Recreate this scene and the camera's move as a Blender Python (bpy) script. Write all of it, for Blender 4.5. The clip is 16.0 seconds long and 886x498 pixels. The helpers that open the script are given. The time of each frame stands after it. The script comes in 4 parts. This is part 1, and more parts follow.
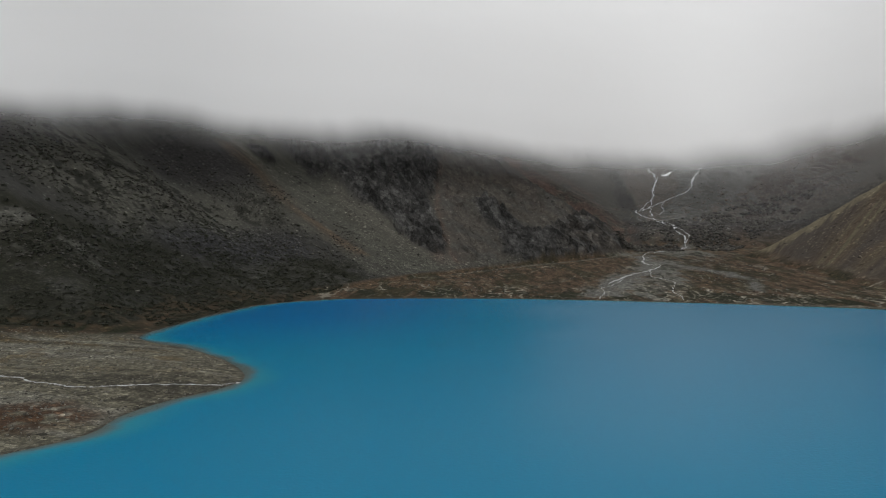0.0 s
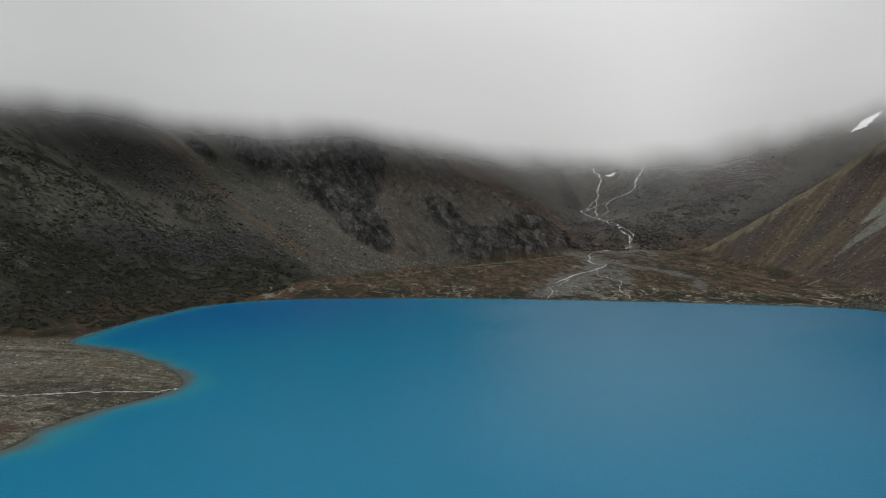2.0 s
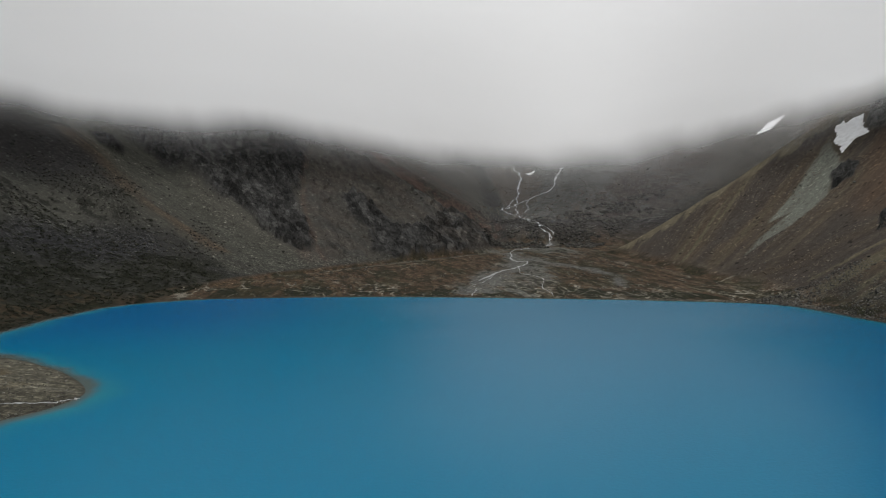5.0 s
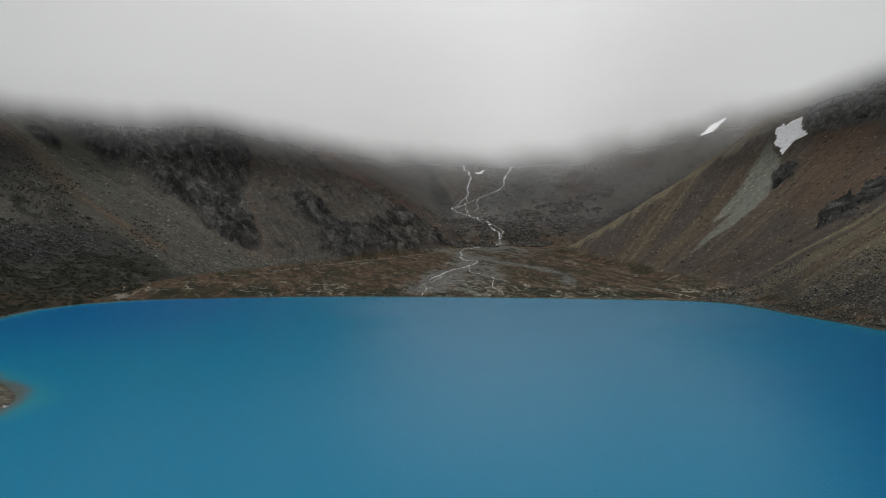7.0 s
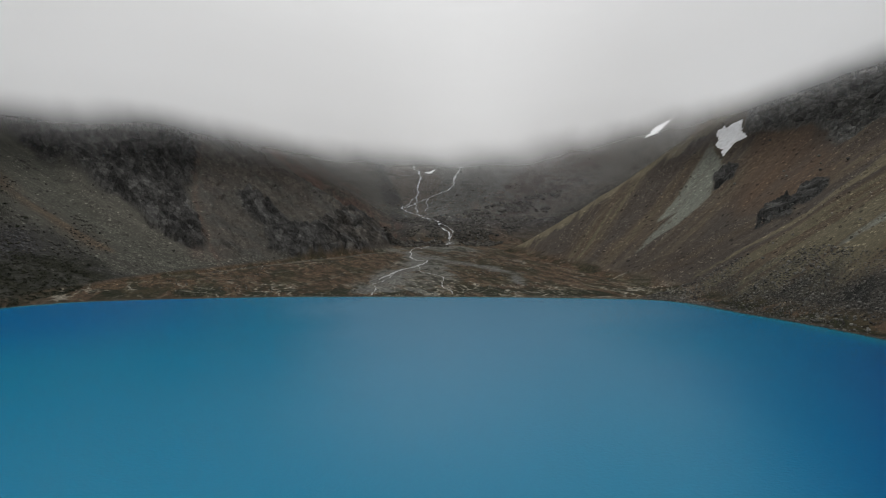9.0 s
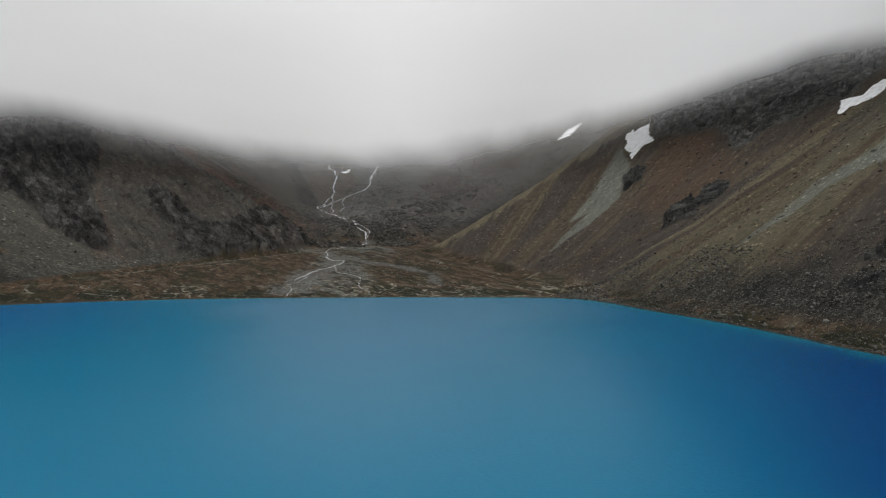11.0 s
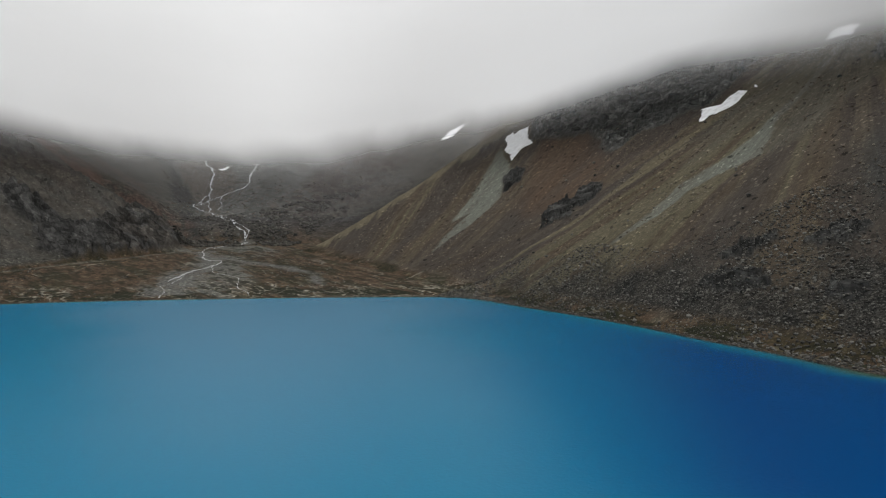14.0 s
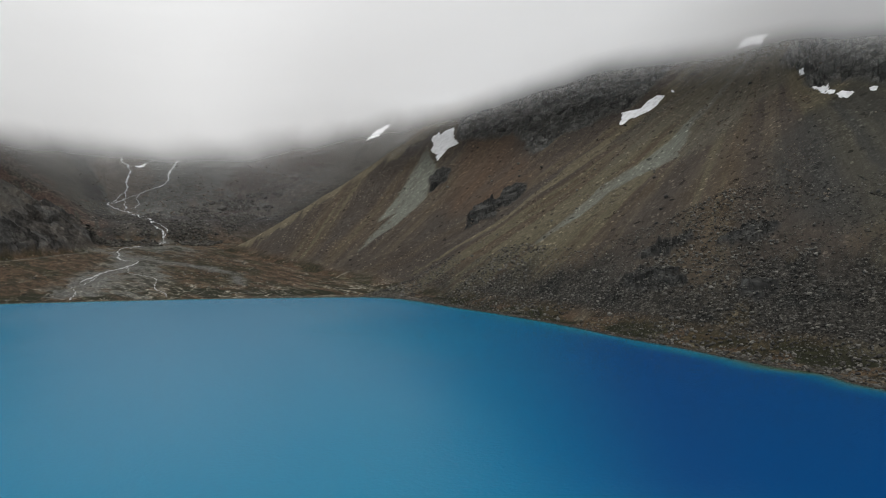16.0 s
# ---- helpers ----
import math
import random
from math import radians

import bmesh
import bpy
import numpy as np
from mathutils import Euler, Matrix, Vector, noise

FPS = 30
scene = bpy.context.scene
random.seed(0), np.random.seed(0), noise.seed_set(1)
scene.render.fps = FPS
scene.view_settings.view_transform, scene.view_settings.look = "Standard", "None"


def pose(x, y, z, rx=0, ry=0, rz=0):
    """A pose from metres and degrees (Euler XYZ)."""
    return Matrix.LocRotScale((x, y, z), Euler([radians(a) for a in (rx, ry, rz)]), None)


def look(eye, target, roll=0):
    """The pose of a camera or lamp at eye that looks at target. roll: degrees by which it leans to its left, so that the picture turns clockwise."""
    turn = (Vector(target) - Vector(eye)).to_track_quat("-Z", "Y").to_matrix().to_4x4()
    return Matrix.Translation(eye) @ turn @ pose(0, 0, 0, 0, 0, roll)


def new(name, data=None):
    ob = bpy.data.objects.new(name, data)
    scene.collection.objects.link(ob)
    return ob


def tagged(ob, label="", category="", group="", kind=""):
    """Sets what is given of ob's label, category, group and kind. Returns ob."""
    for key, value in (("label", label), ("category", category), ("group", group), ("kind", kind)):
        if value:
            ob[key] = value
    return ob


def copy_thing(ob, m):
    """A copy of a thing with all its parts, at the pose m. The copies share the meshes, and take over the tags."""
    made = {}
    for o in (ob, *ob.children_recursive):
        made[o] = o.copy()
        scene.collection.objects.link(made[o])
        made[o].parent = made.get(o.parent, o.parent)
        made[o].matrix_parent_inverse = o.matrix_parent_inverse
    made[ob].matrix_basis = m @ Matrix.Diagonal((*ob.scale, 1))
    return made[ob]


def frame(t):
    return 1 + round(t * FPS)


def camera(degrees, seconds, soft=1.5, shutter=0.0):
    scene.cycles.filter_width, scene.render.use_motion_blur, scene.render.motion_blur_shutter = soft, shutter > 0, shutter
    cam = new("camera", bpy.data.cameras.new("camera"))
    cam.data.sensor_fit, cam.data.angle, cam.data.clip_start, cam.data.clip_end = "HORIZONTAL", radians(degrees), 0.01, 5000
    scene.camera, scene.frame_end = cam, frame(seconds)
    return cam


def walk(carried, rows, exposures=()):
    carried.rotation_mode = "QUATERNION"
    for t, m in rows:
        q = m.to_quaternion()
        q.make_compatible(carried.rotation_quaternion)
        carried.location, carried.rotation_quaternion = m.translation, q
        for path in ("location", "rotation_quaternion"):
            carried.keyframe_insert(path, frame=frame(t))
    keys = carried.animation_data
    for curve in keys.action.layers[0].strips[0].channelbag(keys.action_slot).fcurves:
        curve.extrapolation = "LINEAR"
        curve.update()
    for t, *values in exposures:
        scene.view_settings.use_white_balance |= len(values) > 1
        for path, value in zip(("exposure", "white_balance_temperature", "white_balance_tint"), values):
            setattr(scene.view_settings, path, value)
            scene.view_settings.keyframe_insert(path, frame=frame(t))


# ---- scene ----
# ------------------------------------------------------------------ camera
cam = camera(61.41, 16.0, soft=1.0)
# seconds, x, y, z, heading (to the left), pitch, lean
FLIGHT = [
    (0.0, 0.00, 0.00, 45.00, 0.486, -0.985, -0.050),
    (0.5, -0.37, 2.07, 44.85, -0.554, -0.983, -0.062),
    (1.0, -0.81, 4.07, 44.70, -1.602, -0.985, -0.097),
    (1.5, -1.28, 6.04, 44.53, -2.658, -0.993, -0.011),
    (2.0, -1.78, 8.00, 44.35, -3.718, -0.994, 0.009),
    (2.5, -2.35, 10.03, 44.18, -4.789, -1.024, 0.019),
    (3.0, -2.84, 12.00, 44.04, -5.851, -1.041, 0.065),
    (3.5, -3.20, 13.73, 43.96, -6.902, -1.068, 0.098),
    (4.0, -3.37, 15.17, 43.88, -7.921, -1.085, 0.094),
    (6.5, -3.57, 21.13, 43.61, -12.854, -1.202, 0.192),
    (7.0, -3.29, 21.89, 43.59, -13.814, -1.199, 0.200),
    (7.5, -2.88, 22.20, 43.58, -14.810, -1.231, 0.202),
    (8.0, -2.55, 22.13, 43.56, -15.713, -1.252, 0.217),
    (8.5, -2.45, 21.93, 43.52, -16.602, -1.235, 0.196),
    (9.0, -2.52, 21.75, 43.48, -17.607, -1.210, 0.183),
    (11.5, -3.13, 22.20, 43.46, -25.684, -1.190, 0.214),
    (12.0, -2.98, 22.25, 43.46, -27.159, -1.198, 0.246),
    (12.5, -2.70, 22.35, 43.44, -28.629, -1.197, 0.251),
    (13.0, -2.36, 22.48, 43.40, -30.100, -1.195, 0.260),
    (13.5, -2.04, 22.62, 43.37, -31.504, -1.179, 0.279),
    (14.0, -1.80, 22.65, 43.34, -32.925, -1.168, 0.306),
    (14.5, -1.65, 22.75, 43.31, -34.360, -1.157, 0.325),
    (15.0, -1.48, 22.91, 43.26, -35.802, -1.141, 0.352),
    (15.5, -1.16, 23.17, 43.18, -37.196, -1.130, 0.384),
    (16.0, -0.79, 23.53, 43.09, -38.574, -1.119, 0.444),
]


def aimed(x, y, z, yaw, pitch, lean):
    a, b = radians(yaw), radians(pitch)
    ahead = Vector((-math.sin(a) * math.cos(b), math.cos(a) * math.cos(b), math.sin(b)))
    eye = Vector((x, y, z))
    return look(eye, eye + 100 * ahead, lean)


walk(cam, [(t, aimed(*rest)) for t, *rest in FLIGHT], [(0.0, 0.0), (9.0, 0.04), (12.0, 0.10), (16.0, 0.22)])

# ------------------------------------------------------------------ sky and light
world = bpy.data.worlds.new("overcast_sky")
scene.world = world
world.use_nodes = True
wn, wl = world.node_tree.nodes, world.node_tree.links
back = wn["Background"]
sky = wn.new("ShaderNodeTexSky")
sky.sky_type, sky.sun_disc = "NISHITA", False
sky.sun_elevation, sky.sun_rotation = radians(51), radians(-118)
sky.altitude, sky.air_density, sky.dust_density = 4000, 1.0, 4.0
grey = wn.new("ShaderNodeMix")
grey.data_type = "RGBA"
grey.inputs[0].default_value = 0.965
grey.inputs[7].default_value = (8.0, 8.0, 8.0, 1)
wl.new(sky.outputs[0], grey.inputs[6])
# a little lighter where the sun stands behind the cloud
coord = wn.new("ShaderNodeTexCoord")
toward = wn.new("ShaderNodeVectorMath")
toward.operation = "DOT_PRODUCT"
toward.inputs[1].default_value = (-0.80, -0.05, 0.60)
wl.new(coord.outputs["Generated"], toward.inputs[0])
glow = wn.new("ShaderNodeMapRange")
glow.inputs[1].default_value, glow.inputs[2].default_value, glow.inputs[3].default_value, glow.inputs[4].default_value = -1, 1, 0.75, 1.22
wl.new(toward.outputs["Value"], glow.inputs[0])
bright = wn.new("ShaderNodeVectorMath")
bright.operation = "SCALE"
wl.new(grey.outputs[2], bright.inputs[0])
wl.new(glow.outputs[0], bright.inputs["Scale"])
wl.new(bright.outputs[0], back.inputs[0])
back.inputs[1].default_value = 0.107
sun = new("sun", bpy.data.lights.new("sun", "SUN"))
sun.data.energy, sun.data.angle, sun.data.color = 0.7, radians(22), (1.0, 0.985, 0.965)
sun.matrix_world = look((-160, -520, 900), (0, 0, 0))
scene.view_settings.exposure = 0.0


# ------------------------------------------------------------------ the lie of the land (plain arithmetic)
# Bearings are in degrees clockwise from the y axis, ranges in metres from the origin.


def polar(pairs):
    a = np.radians([p[0] for p in pairs])
    r = np.array([p[1] for p in pairs], float)
    return np.stack([r * np.sin(a), r * np.cos(a)], -1)


def smooth_line(pts, closed=False, steps=6):
    """A Catmull-Rom line through pts."""
    n, out = len(pts), []
    for i in range(n if closed else n - 1):
        p0, p1, p2, p3 = (pts[(i + k) % n] if closed else pts[min(max(i + k, 0), n - 1)] for k in (-1, 0, 1, 2))
        for t in np.arange(steps) / steps:
            out.append(0.5 * (2 * p1 + (p2 - p0) * t + (2 * p0 - 5 * p1 + 4 * p2 - p3) * t * t + (3 * p1 - p0 - 3 * p2 + p3) * t ** 3))
    if not closed:
        out.append(pts[-1])
    return np.array(out)


def ring_distance(x, y, ring):
    """Signed distance to a closed ring, positive inside."""
    best = np.full(x.shape, 1e9)
    inside = np.zeros(x.shape, bool)
    for (ax, ay), (bx, by) in zip(ring, np.roll(ring, -1, 0)):
        dx, dy = bx - ax, by - ay
        t = np.clip(((x - ax) * dx + (y - ay) * dy) / (dx * dx + dy * dy + 1e-9), 0, 1)
        best = np.minimum(best, (x - ax - t * dx) ** 2 + (y - ay - t * dy) ** 2)
        if abs(dy) > 1e-9:
            inside ^= ((ay > y) != (by > y)) & (x < ax + (y - ay) * dx / dy)
    return np.where(inside, 1.0, -1.0) * np.sqrt(best)


def line_distance(x, y, line):
    """Distance to an open line, and how far along it (0 to 1)."""
    best, along = np.full(x.shape, 1e9), np.zeros(x.shape)
    n = len(line) - 1
    for i in range(n):
        (ax, ay), (bx, by) = line[i], line[i + 1]
        dx, dy = bx - ax, by - ay
        t = np.clip(((x - ax) * dx + (y - ay) * dy) / (dx * dx + dy * dy + 1e-9), 0, 1)
        d = np.hypot(x - ax - t * dx, y - ay - t * dy)
        along = np.where(d < best, (i + t) / n, along)
        best = np.minimum(best, d)
    return best, along


def lattice(ix, iy, seed):
    h = (ix.astype(np.int64) * 374761393 + iy.astype(np.int64) * 668265263 + seed * 974634777) & 0xFFFFFFFF
    h = ((h ^ (h >> 13)) * 1274126177) & 0xFFFFFFFF
    h = ((h ^ (h >> 16)) * 2246822519) & 0xFFFFFFFF
    return ((h ^ (h >> 15)) & 0xFFFF) / 65535.0


def grain(x, y, size, seed):
    """Smooth noise from -1 to 1, with bumps of the given size."""
    u, v = x / size + 1000.0, y / size + 1000.0
    ix, iy = np.floor(u), np.floor(v)
    fx, fy = u - ix, v - iy
    fx, fy = fx * fx * fx * (fx * (fx * 6 - 15) + 10), fy * fy * fy * (fy * (fy * 6 - 15) + 10)
    a, b = lattice(ix, iy, seed), lattice(ix + 1, iy, seed)
    c, d = lattice(ix, iy + 1, seed), lattice(ix + 1, iy + 1, seed)
    return 2 * ((a + (b - a) * fx) * (1 - fy) + (c + (d - c) * fx) * fy) - 1


def rough(x, y, size, seed, octaves=4, gain=0.5):
    total, amp, weight = 0.0, 1.0, 0.0
    for k in range(octaves):
        total = total + amp * grain(x * (0.8 if k % 2 else 1) + y * (0.6 if k % 2 else 0), y * (0.8 if k % 2 else 1) - x * (0.6 if k % 2 else 0), size / 2 ** k, seed + 17 * k)
        weight += amp
        amp *= gain
    return total / weight


def crest(x, y, size, seed, octaves=4):
    """Sharp-edged noise from 0 to 1, for bare rock."""
    total, amp, weight = 0.0, 1.0, 0.0
    for k in range(octaves):
        total = total + amp * (1 - np.abs(grain(x, y, size / 2 ** k, seed + 31 * k)))
        weight += amp
        amp *= 0.5
    return total / weight


def blocks(u, v, size, seed, tilt=0.8):
    """Broken rock: each block has a height and a lean of its own. Returns that relief (about -1 to 1) and a number from 0 to 1 for each block."""
    u, v = u / size + 500.0, v / size + 500.0
    iu, iv = np.floor(u), np.floor(v)
    best = np.full(u.shape, 1e9)
    relief, mark = np.zeros(u.shape), np.zeros(u.shape)
    for du in (-1, 0, 1):
        for dv in (-1, 0, 1):
            cu, cv = iu + du, iv + dv
            pu, pv = cu + 0.15 + 0.7 * lattice(cu, cv, seed), cv + 0.15 + 0.7 * lattice(cu, cv, seed + 1)
            dist = (u - pu) ** 2 + (v - pv) ** 2
            near = dist < best
            best = np.where(near, dist, best)
            m = lattice(cu, cv, seed + 2)
            lean = (lattice(cu, cv, seed + 3) - 0.5) * (u - pu) + (lattice(cu, cv, seed + 4) - 0.7) * (v - pv)
            relief = np.where(near, 1.2 * (m - 0.5) + 2 * tilt * lean, relief)
            mark = np.where(near, m, mark)
    return relief, mark


def ease(v, lo, hi):
    t = np.clip((v - lo) / (hi - lo), 0, 1)
    return t * t * (3 - 2 * t)


SHORE = smooth_line(polar([
    (-31.3, 178), (-26.2, 187), (-23.9, 203), (-21, 216), (-17.4, 228), (-15.4, 245), (-16.4, 272), (-19.3, 314), (-22.6, 357),
    (-20.4, 400), (-16.6, 465), (-12.8, 517), (-6.5, 544), (0, 543), (8, 535), (19, 530), (29.5, 530), (33.5, 518), (37.5, 458),
    (41.4, 415), (45.4, 373), (49, 338), (52.6, 314), (57.8, 283), (61.1, 273), (64.5, 253), (78, 232), (100, 215), (125, 190),
    (150, 170), (180, 150), (-150, 140), (-120, 140), (-90, 150), (-60, 158), (-42, 168)]), True)
# foot of the mountain on the spit's side, and of the one across the lake
FOOT_A = polar([(-100, 350), (-60, 420), (-40, 410), (-31, 396), (-24.2, 374), (-19.7, 428), (-16, 488), (-12.4, 535), (-9.3, 580), (-4, 640), (1.6, 693), (7.7, 745),
                (13.4, 810), (14.8, 880), (14.0, 1040), (12, 1300), (8, 1700), (0, 2600), (-60, 3000), (-110, 2000)])
FOOT_B = polar([(120, 230), (90, 238), (72, 254), (64.5, 262), (61.1, 281), (57.8, 291), (52.6, 322), (45.4, 382), (41.4, 424), (37.7, 466), (34.2, 522), (31.6, 575),
                (27.2, 670), (21.4, 806), (25.6, 925), (32.4, 1120), (39, 1500), (36, 2600), (80, 3000), (120, 2000)])
# the edge of the spur
SPUR = np.array([(296, 752), (329, 732), (356, 721), (384, 711), (412, 699), (438, 685), (465, 672), (500, 655)], float)
# the edge of the nose, with a gully behind it
RIDGE = np.array([(-5, 935), (40, 896), (85, 873), (128, 856), (168, 852), (192, 838)], float)
CLOUD_BASE = 150.0
# outlines on the ground, in metres
CRAGS_A = [[(-225, 872), (-190, 816), (-162, 788), (-143, 768), (-126, 758), (-97, 744), (-74, 740), (-55, 728), (-33, 712), (-9, 708), (-4, 734), (-11, 756), (-19, 797), (-12, 844), (0, 900), (-60, 960), (-190, 960)],
           [(24, 820), (31, 778), (55, 776), (52, 732), (88, 734), (96, 740), (145, 770), (189, 803), (194, 861), (171, 873), (132, 838), (101, 803), (82, 800), (66, 822), (46, 824)]]
# broken, browner rock between the two
CRAG_MILD = [(-10, 850), (-14, 800), (-4, 752), (12, 712), (50, 728), (100, 742), (150, 790), (150, 870), (90, 905), (40, 930), (0, 930)]
NOSE = [(-186, 850), (-150, 800), (-104, 722), (-62, 704), (-30, 688), (0, 676), (60, 710), (190, 790), (215, 850), (230, 1100), (-100, 1150), (-220, 950)]
CRAGS_B = [[(467, 592), (469, 543), (470, 509), (452, 480), (438, 461), (444, 450), (459, 441), (461, 421), (463, 391), (486, 380), (560, 370), (620, 450), (580, 600), (500, 625)],
           [(474, 268), (452, 246), (437, 232), (424, 212), (412, 182), (404, 150), (480, 120), (560, 200), (540, 262)]]
OUTCROPS = [[(405.4, 553.9), (421.7, 576.3), (432.8, 573.7), (433.8, 556.7), (419.6, 546.7), (409.3, 551.2)],
            [(365.7, 454), (377.5, 466), (391.3, 465.4), (394.1, 450.6), (403.1, 452.6), (408.6, 446.9), (407.3, 430.7), (396.4, 421.6), (384.6, 425.5), (382.5, 438), (373.6, 432.1), (370.8, 444.2)],
            [(298, 260), (306, 250), (300, 226), (292, 216), (290, 232), (292, 250)],
            [(314, 214), (322, 214), (326, 192), (320, 189), (315, 200)],
            [(284, 184), (290, 182), (288, 168), (282, 166), (280, 176)],
            [(-206, 758), (-192, 748), (-176, 758), (-190, 783), (-204, 783)],
            [(316, 262), (324, 254), (326, 236), (318, 226), (312, 240), (311, 254)]]
SCREES = [[(464, 633), (435, 579), (401, 552), (377, 548), (352, 555), (335, 557), (356, 570), (381, 573), (370, 584), (407, 603), (443, 621)],
          [(329, 351), (357, 346), (388, 345), (401, 325), (419, 314), (441, 311), (424, 301), (399, 294), (393, 311), (378, 327), (354, 334)]]


def within(x, y, ring, soft, ragged=0.0, seed=0):
    """1 inside a ring, 0 outside, over a soft and ragged edge."""
    ring = np.array(ring, float)
    out = np.zeros(x.shape)
    lo, hi = ring.min(0) - soft - ragged - 5, ring.max(0) + soft + ragged + 5
    near = (x > lo[0]) & (x < hi[0]) & (y > lo[1]) & (y < hi[1])
    if near.any():
        u, v = x[near], y[near]
        dist = ring_distance(u, v, ring)
        if ragged:
            dist = dist + ragged * rough(u, v, ragged * 3, 400 + seed, 3, 0.6)
        out[near] = ease(dist, -soft, soft)
    return out


def climb(e, lower, upper, reach):
    """Height of a scree slope e metres in from its foot: gentle at first, then steep."""
    e = np.maximum(e, 0)
    return lower * e + (upper - lower) * (np.sqrt(e * e + reach * reach) - reach)


def land(x, y, fine=True):
    """Height of the ground, and the masks that go with it."""
    r, bearing = np.hypot(x, y), np.degrees(np.arctan2(x, y))
    wob = 3.0 * rough(x, y, 40, 3, 3) * ease(r, 150, 300)
    shore = -ring_distance(x, y, SHORE) + wob * 0.6
    d = np.maximum(shore, 0)
    # lake bed, beach, fan and valley floor
    z = np.where(shore < 0, np.maximum(shore * 0.16, -14), 0)
    spit = ease(-bearing, 10, 15) * ease(372 - r, 0, 18) * ease(bearing, -120, -100)
    flat = np.minimum(0.10 * d, 1.6 + 0.012 * d)
    fan = 0.088 * d + 0.25 * (1 - np.exp(-d / 3))
    z = z + spit * flat + (1 - spit) * np.minimum(fan, 30 + 0.05 * d)
    bank = ease(d + 12 * rough(x, y, 45, 5, 3), 345, 425)
    head = np.maximum(d - 425, 0)
    z = z + (1 - spit) * (24 * bank + 0.33 * head * head / (head + 60) * 1.35)
    # the two mountains
    ea = ring_distance(x, y, FOOT_A) + 10 * rough(x, y, 90, 11, 3)
    eb = ring_distance(x, y, FOOT_B) + 7 * rough(x, y, 80, 13, 3)
    ha = climb(ea, 0.22, 0.66, 60)
    hb = climb(eb, 0.40, 0.755, 30)
    base = z
    crest_b = line_distance(x, y, SPUR)[0]
    tall = np.maximum(ha, hb)
    z = z + tall
    # ribs and gullies down the fall line
    along_b = 330 * np.arctan2(y - 490, np.maximum(x - 120, 1))
    turn_b = np.arctan2(y - 300, np.maximum(520 - x, 1))
    cone = ease(1.02 - turn_b, 0, 0.25) * ease(x, 200, 260)
    along_c = 190 * turn_b
    along_a = x * 0.30 + y * 0.954
    rib_b = rough(along_b, along_b * 0 + 7, 46, 21, 3) * 5 * ease(eb, 30, 120)
    rib_a = rough(along_a, along_a * 0 + 3, 60, 23, 3) * 8 * ease(ea, 30, 120)
    z = z + np.where(hb > ha, rib_b, rib_a) * ease(tall, 5, 60)
    # bare crags: the nose between lake and valley is steeper, with walls standing out of it
    nose = within(x, y, NOSE, 9, 10, 6) * ease(ea, 2, 14)
    z = z + nose * np.clip(0.08 * ea, 0, 30)
    ridge, along = line_distance(x, y, RIDGE)
    trough, along = line_distance(x, y, RIDGE + (26, 44))
    z = z + ease(ea, 0, 30) * (8 * np.exp(-(ridge / 16) ** 2) - 20 * np.exp(-(trough / 30) ** 2))
    behind = ease(40 - trough, 0, 22) * ease(ea, 0, 20)
    crag_a = np.maximum(within(x, y, CRAGS_A[0], 5, 8, 1), 0.85 * within(x, y, CRAGS_A[1], 6, 10, 2))
    mild = within(x, y, CRAG_MILD, 10, 14, 5)
    ledge = within(x, y, CRAGS_A[1], 4, 8, 2)
    mild = mild * (1 - ledge)
    crag_a = np.maximum(crag_a, np.maximum(0.42 * mild, ledge))
    crag_b = np.maximum(within(x, y, CRAGS_B[0], 3, 7, 3), within(x, y, CRAGS_B[1], 3, 6, 4))
    knob = np.zeros(x.shape)
    for n, ring in enumerate(OUTCROPS):
        knob = np.maximum(knob, within(x, y, ring, 1.2, 2.5 + 2.5 * (n > 1), 10 + n))
    crag_a = crag_a * ease(ea, 1, 12)
    rocky = np.maximum(np.maximum(crag_a, crag_b), knob)
    mark = np.full(x.shape, 0.5)
    on = rocky > 0.01
    if on.any():
        far = (hb > ha)[on]
        u = np.where(far, along_b[on] + 0.25 * z[on], 0.77 * x[on] + 0.64 * z[on]) + 3 * rough(x[on], y[on], 16, 33, 2)
        v = np.where(far, 0.95 * z[on], 0.45 * (0.77 * z[on] - 0.64 * x[on])) + 4 * rough(x[on], y[on], 20, 34, 2)
        big, m1 = blocks(u, v * 0.7, 21, 901)
        mid, m2 = blocks(u, v * 0.75, 8, 911)
        low_, m3 = blocks(u, v * 0.8, 3.4, 921)
        big = 0.5 * big + 0.9 * (crest(u, v * 0.6, 24, 931, 3) - 0.6)
        mark[on] = 0.4 * m1 + 0.35 * m2 + 0.25 * m3
        size = (crag_a + crag_b)[on]
        z[on] += (crag_a[on] * (4 + 13 * big) + crag_b[on] * (3 + 9 * big)) + np.clip(size, 0, 1) * 5.5 * mid + knob[on] * (1.2 + 2.4 * mid) + rocky[on] * 2.3 * low_
    if fine:
        bare = ease(shore, 0.5, 6)
        bumpy = 0.25 + 0.75 * ease(tall, 4, 40) + 1.6 * bank * (1 - ease(tall, 4, 40)) * ease(0.9 - ease(d, 440, 500), 0, 1)
        z = z + bank * ease(0.9 - ease(d, 440, 500), 0, 1) * (1 - ease(tall, 2, 20)) * (3.2 * crest(x, y, 9, 47, 3) - 1.6)
        z = z + bare * bumpy * (0.45 * rough(x, y, 9, 41, 4, 0.6) + 0.22 * rough(x, y, 2.5, 43, 2))
    # ridges level off inside the cloud
    top = CLOUD_BASE + 170 + 10 * rough(x, y, 200, 45, 2)
    z = np.where(z > top - 50, top - 50 * np.exp(-(z - top + 50) / 50), z)
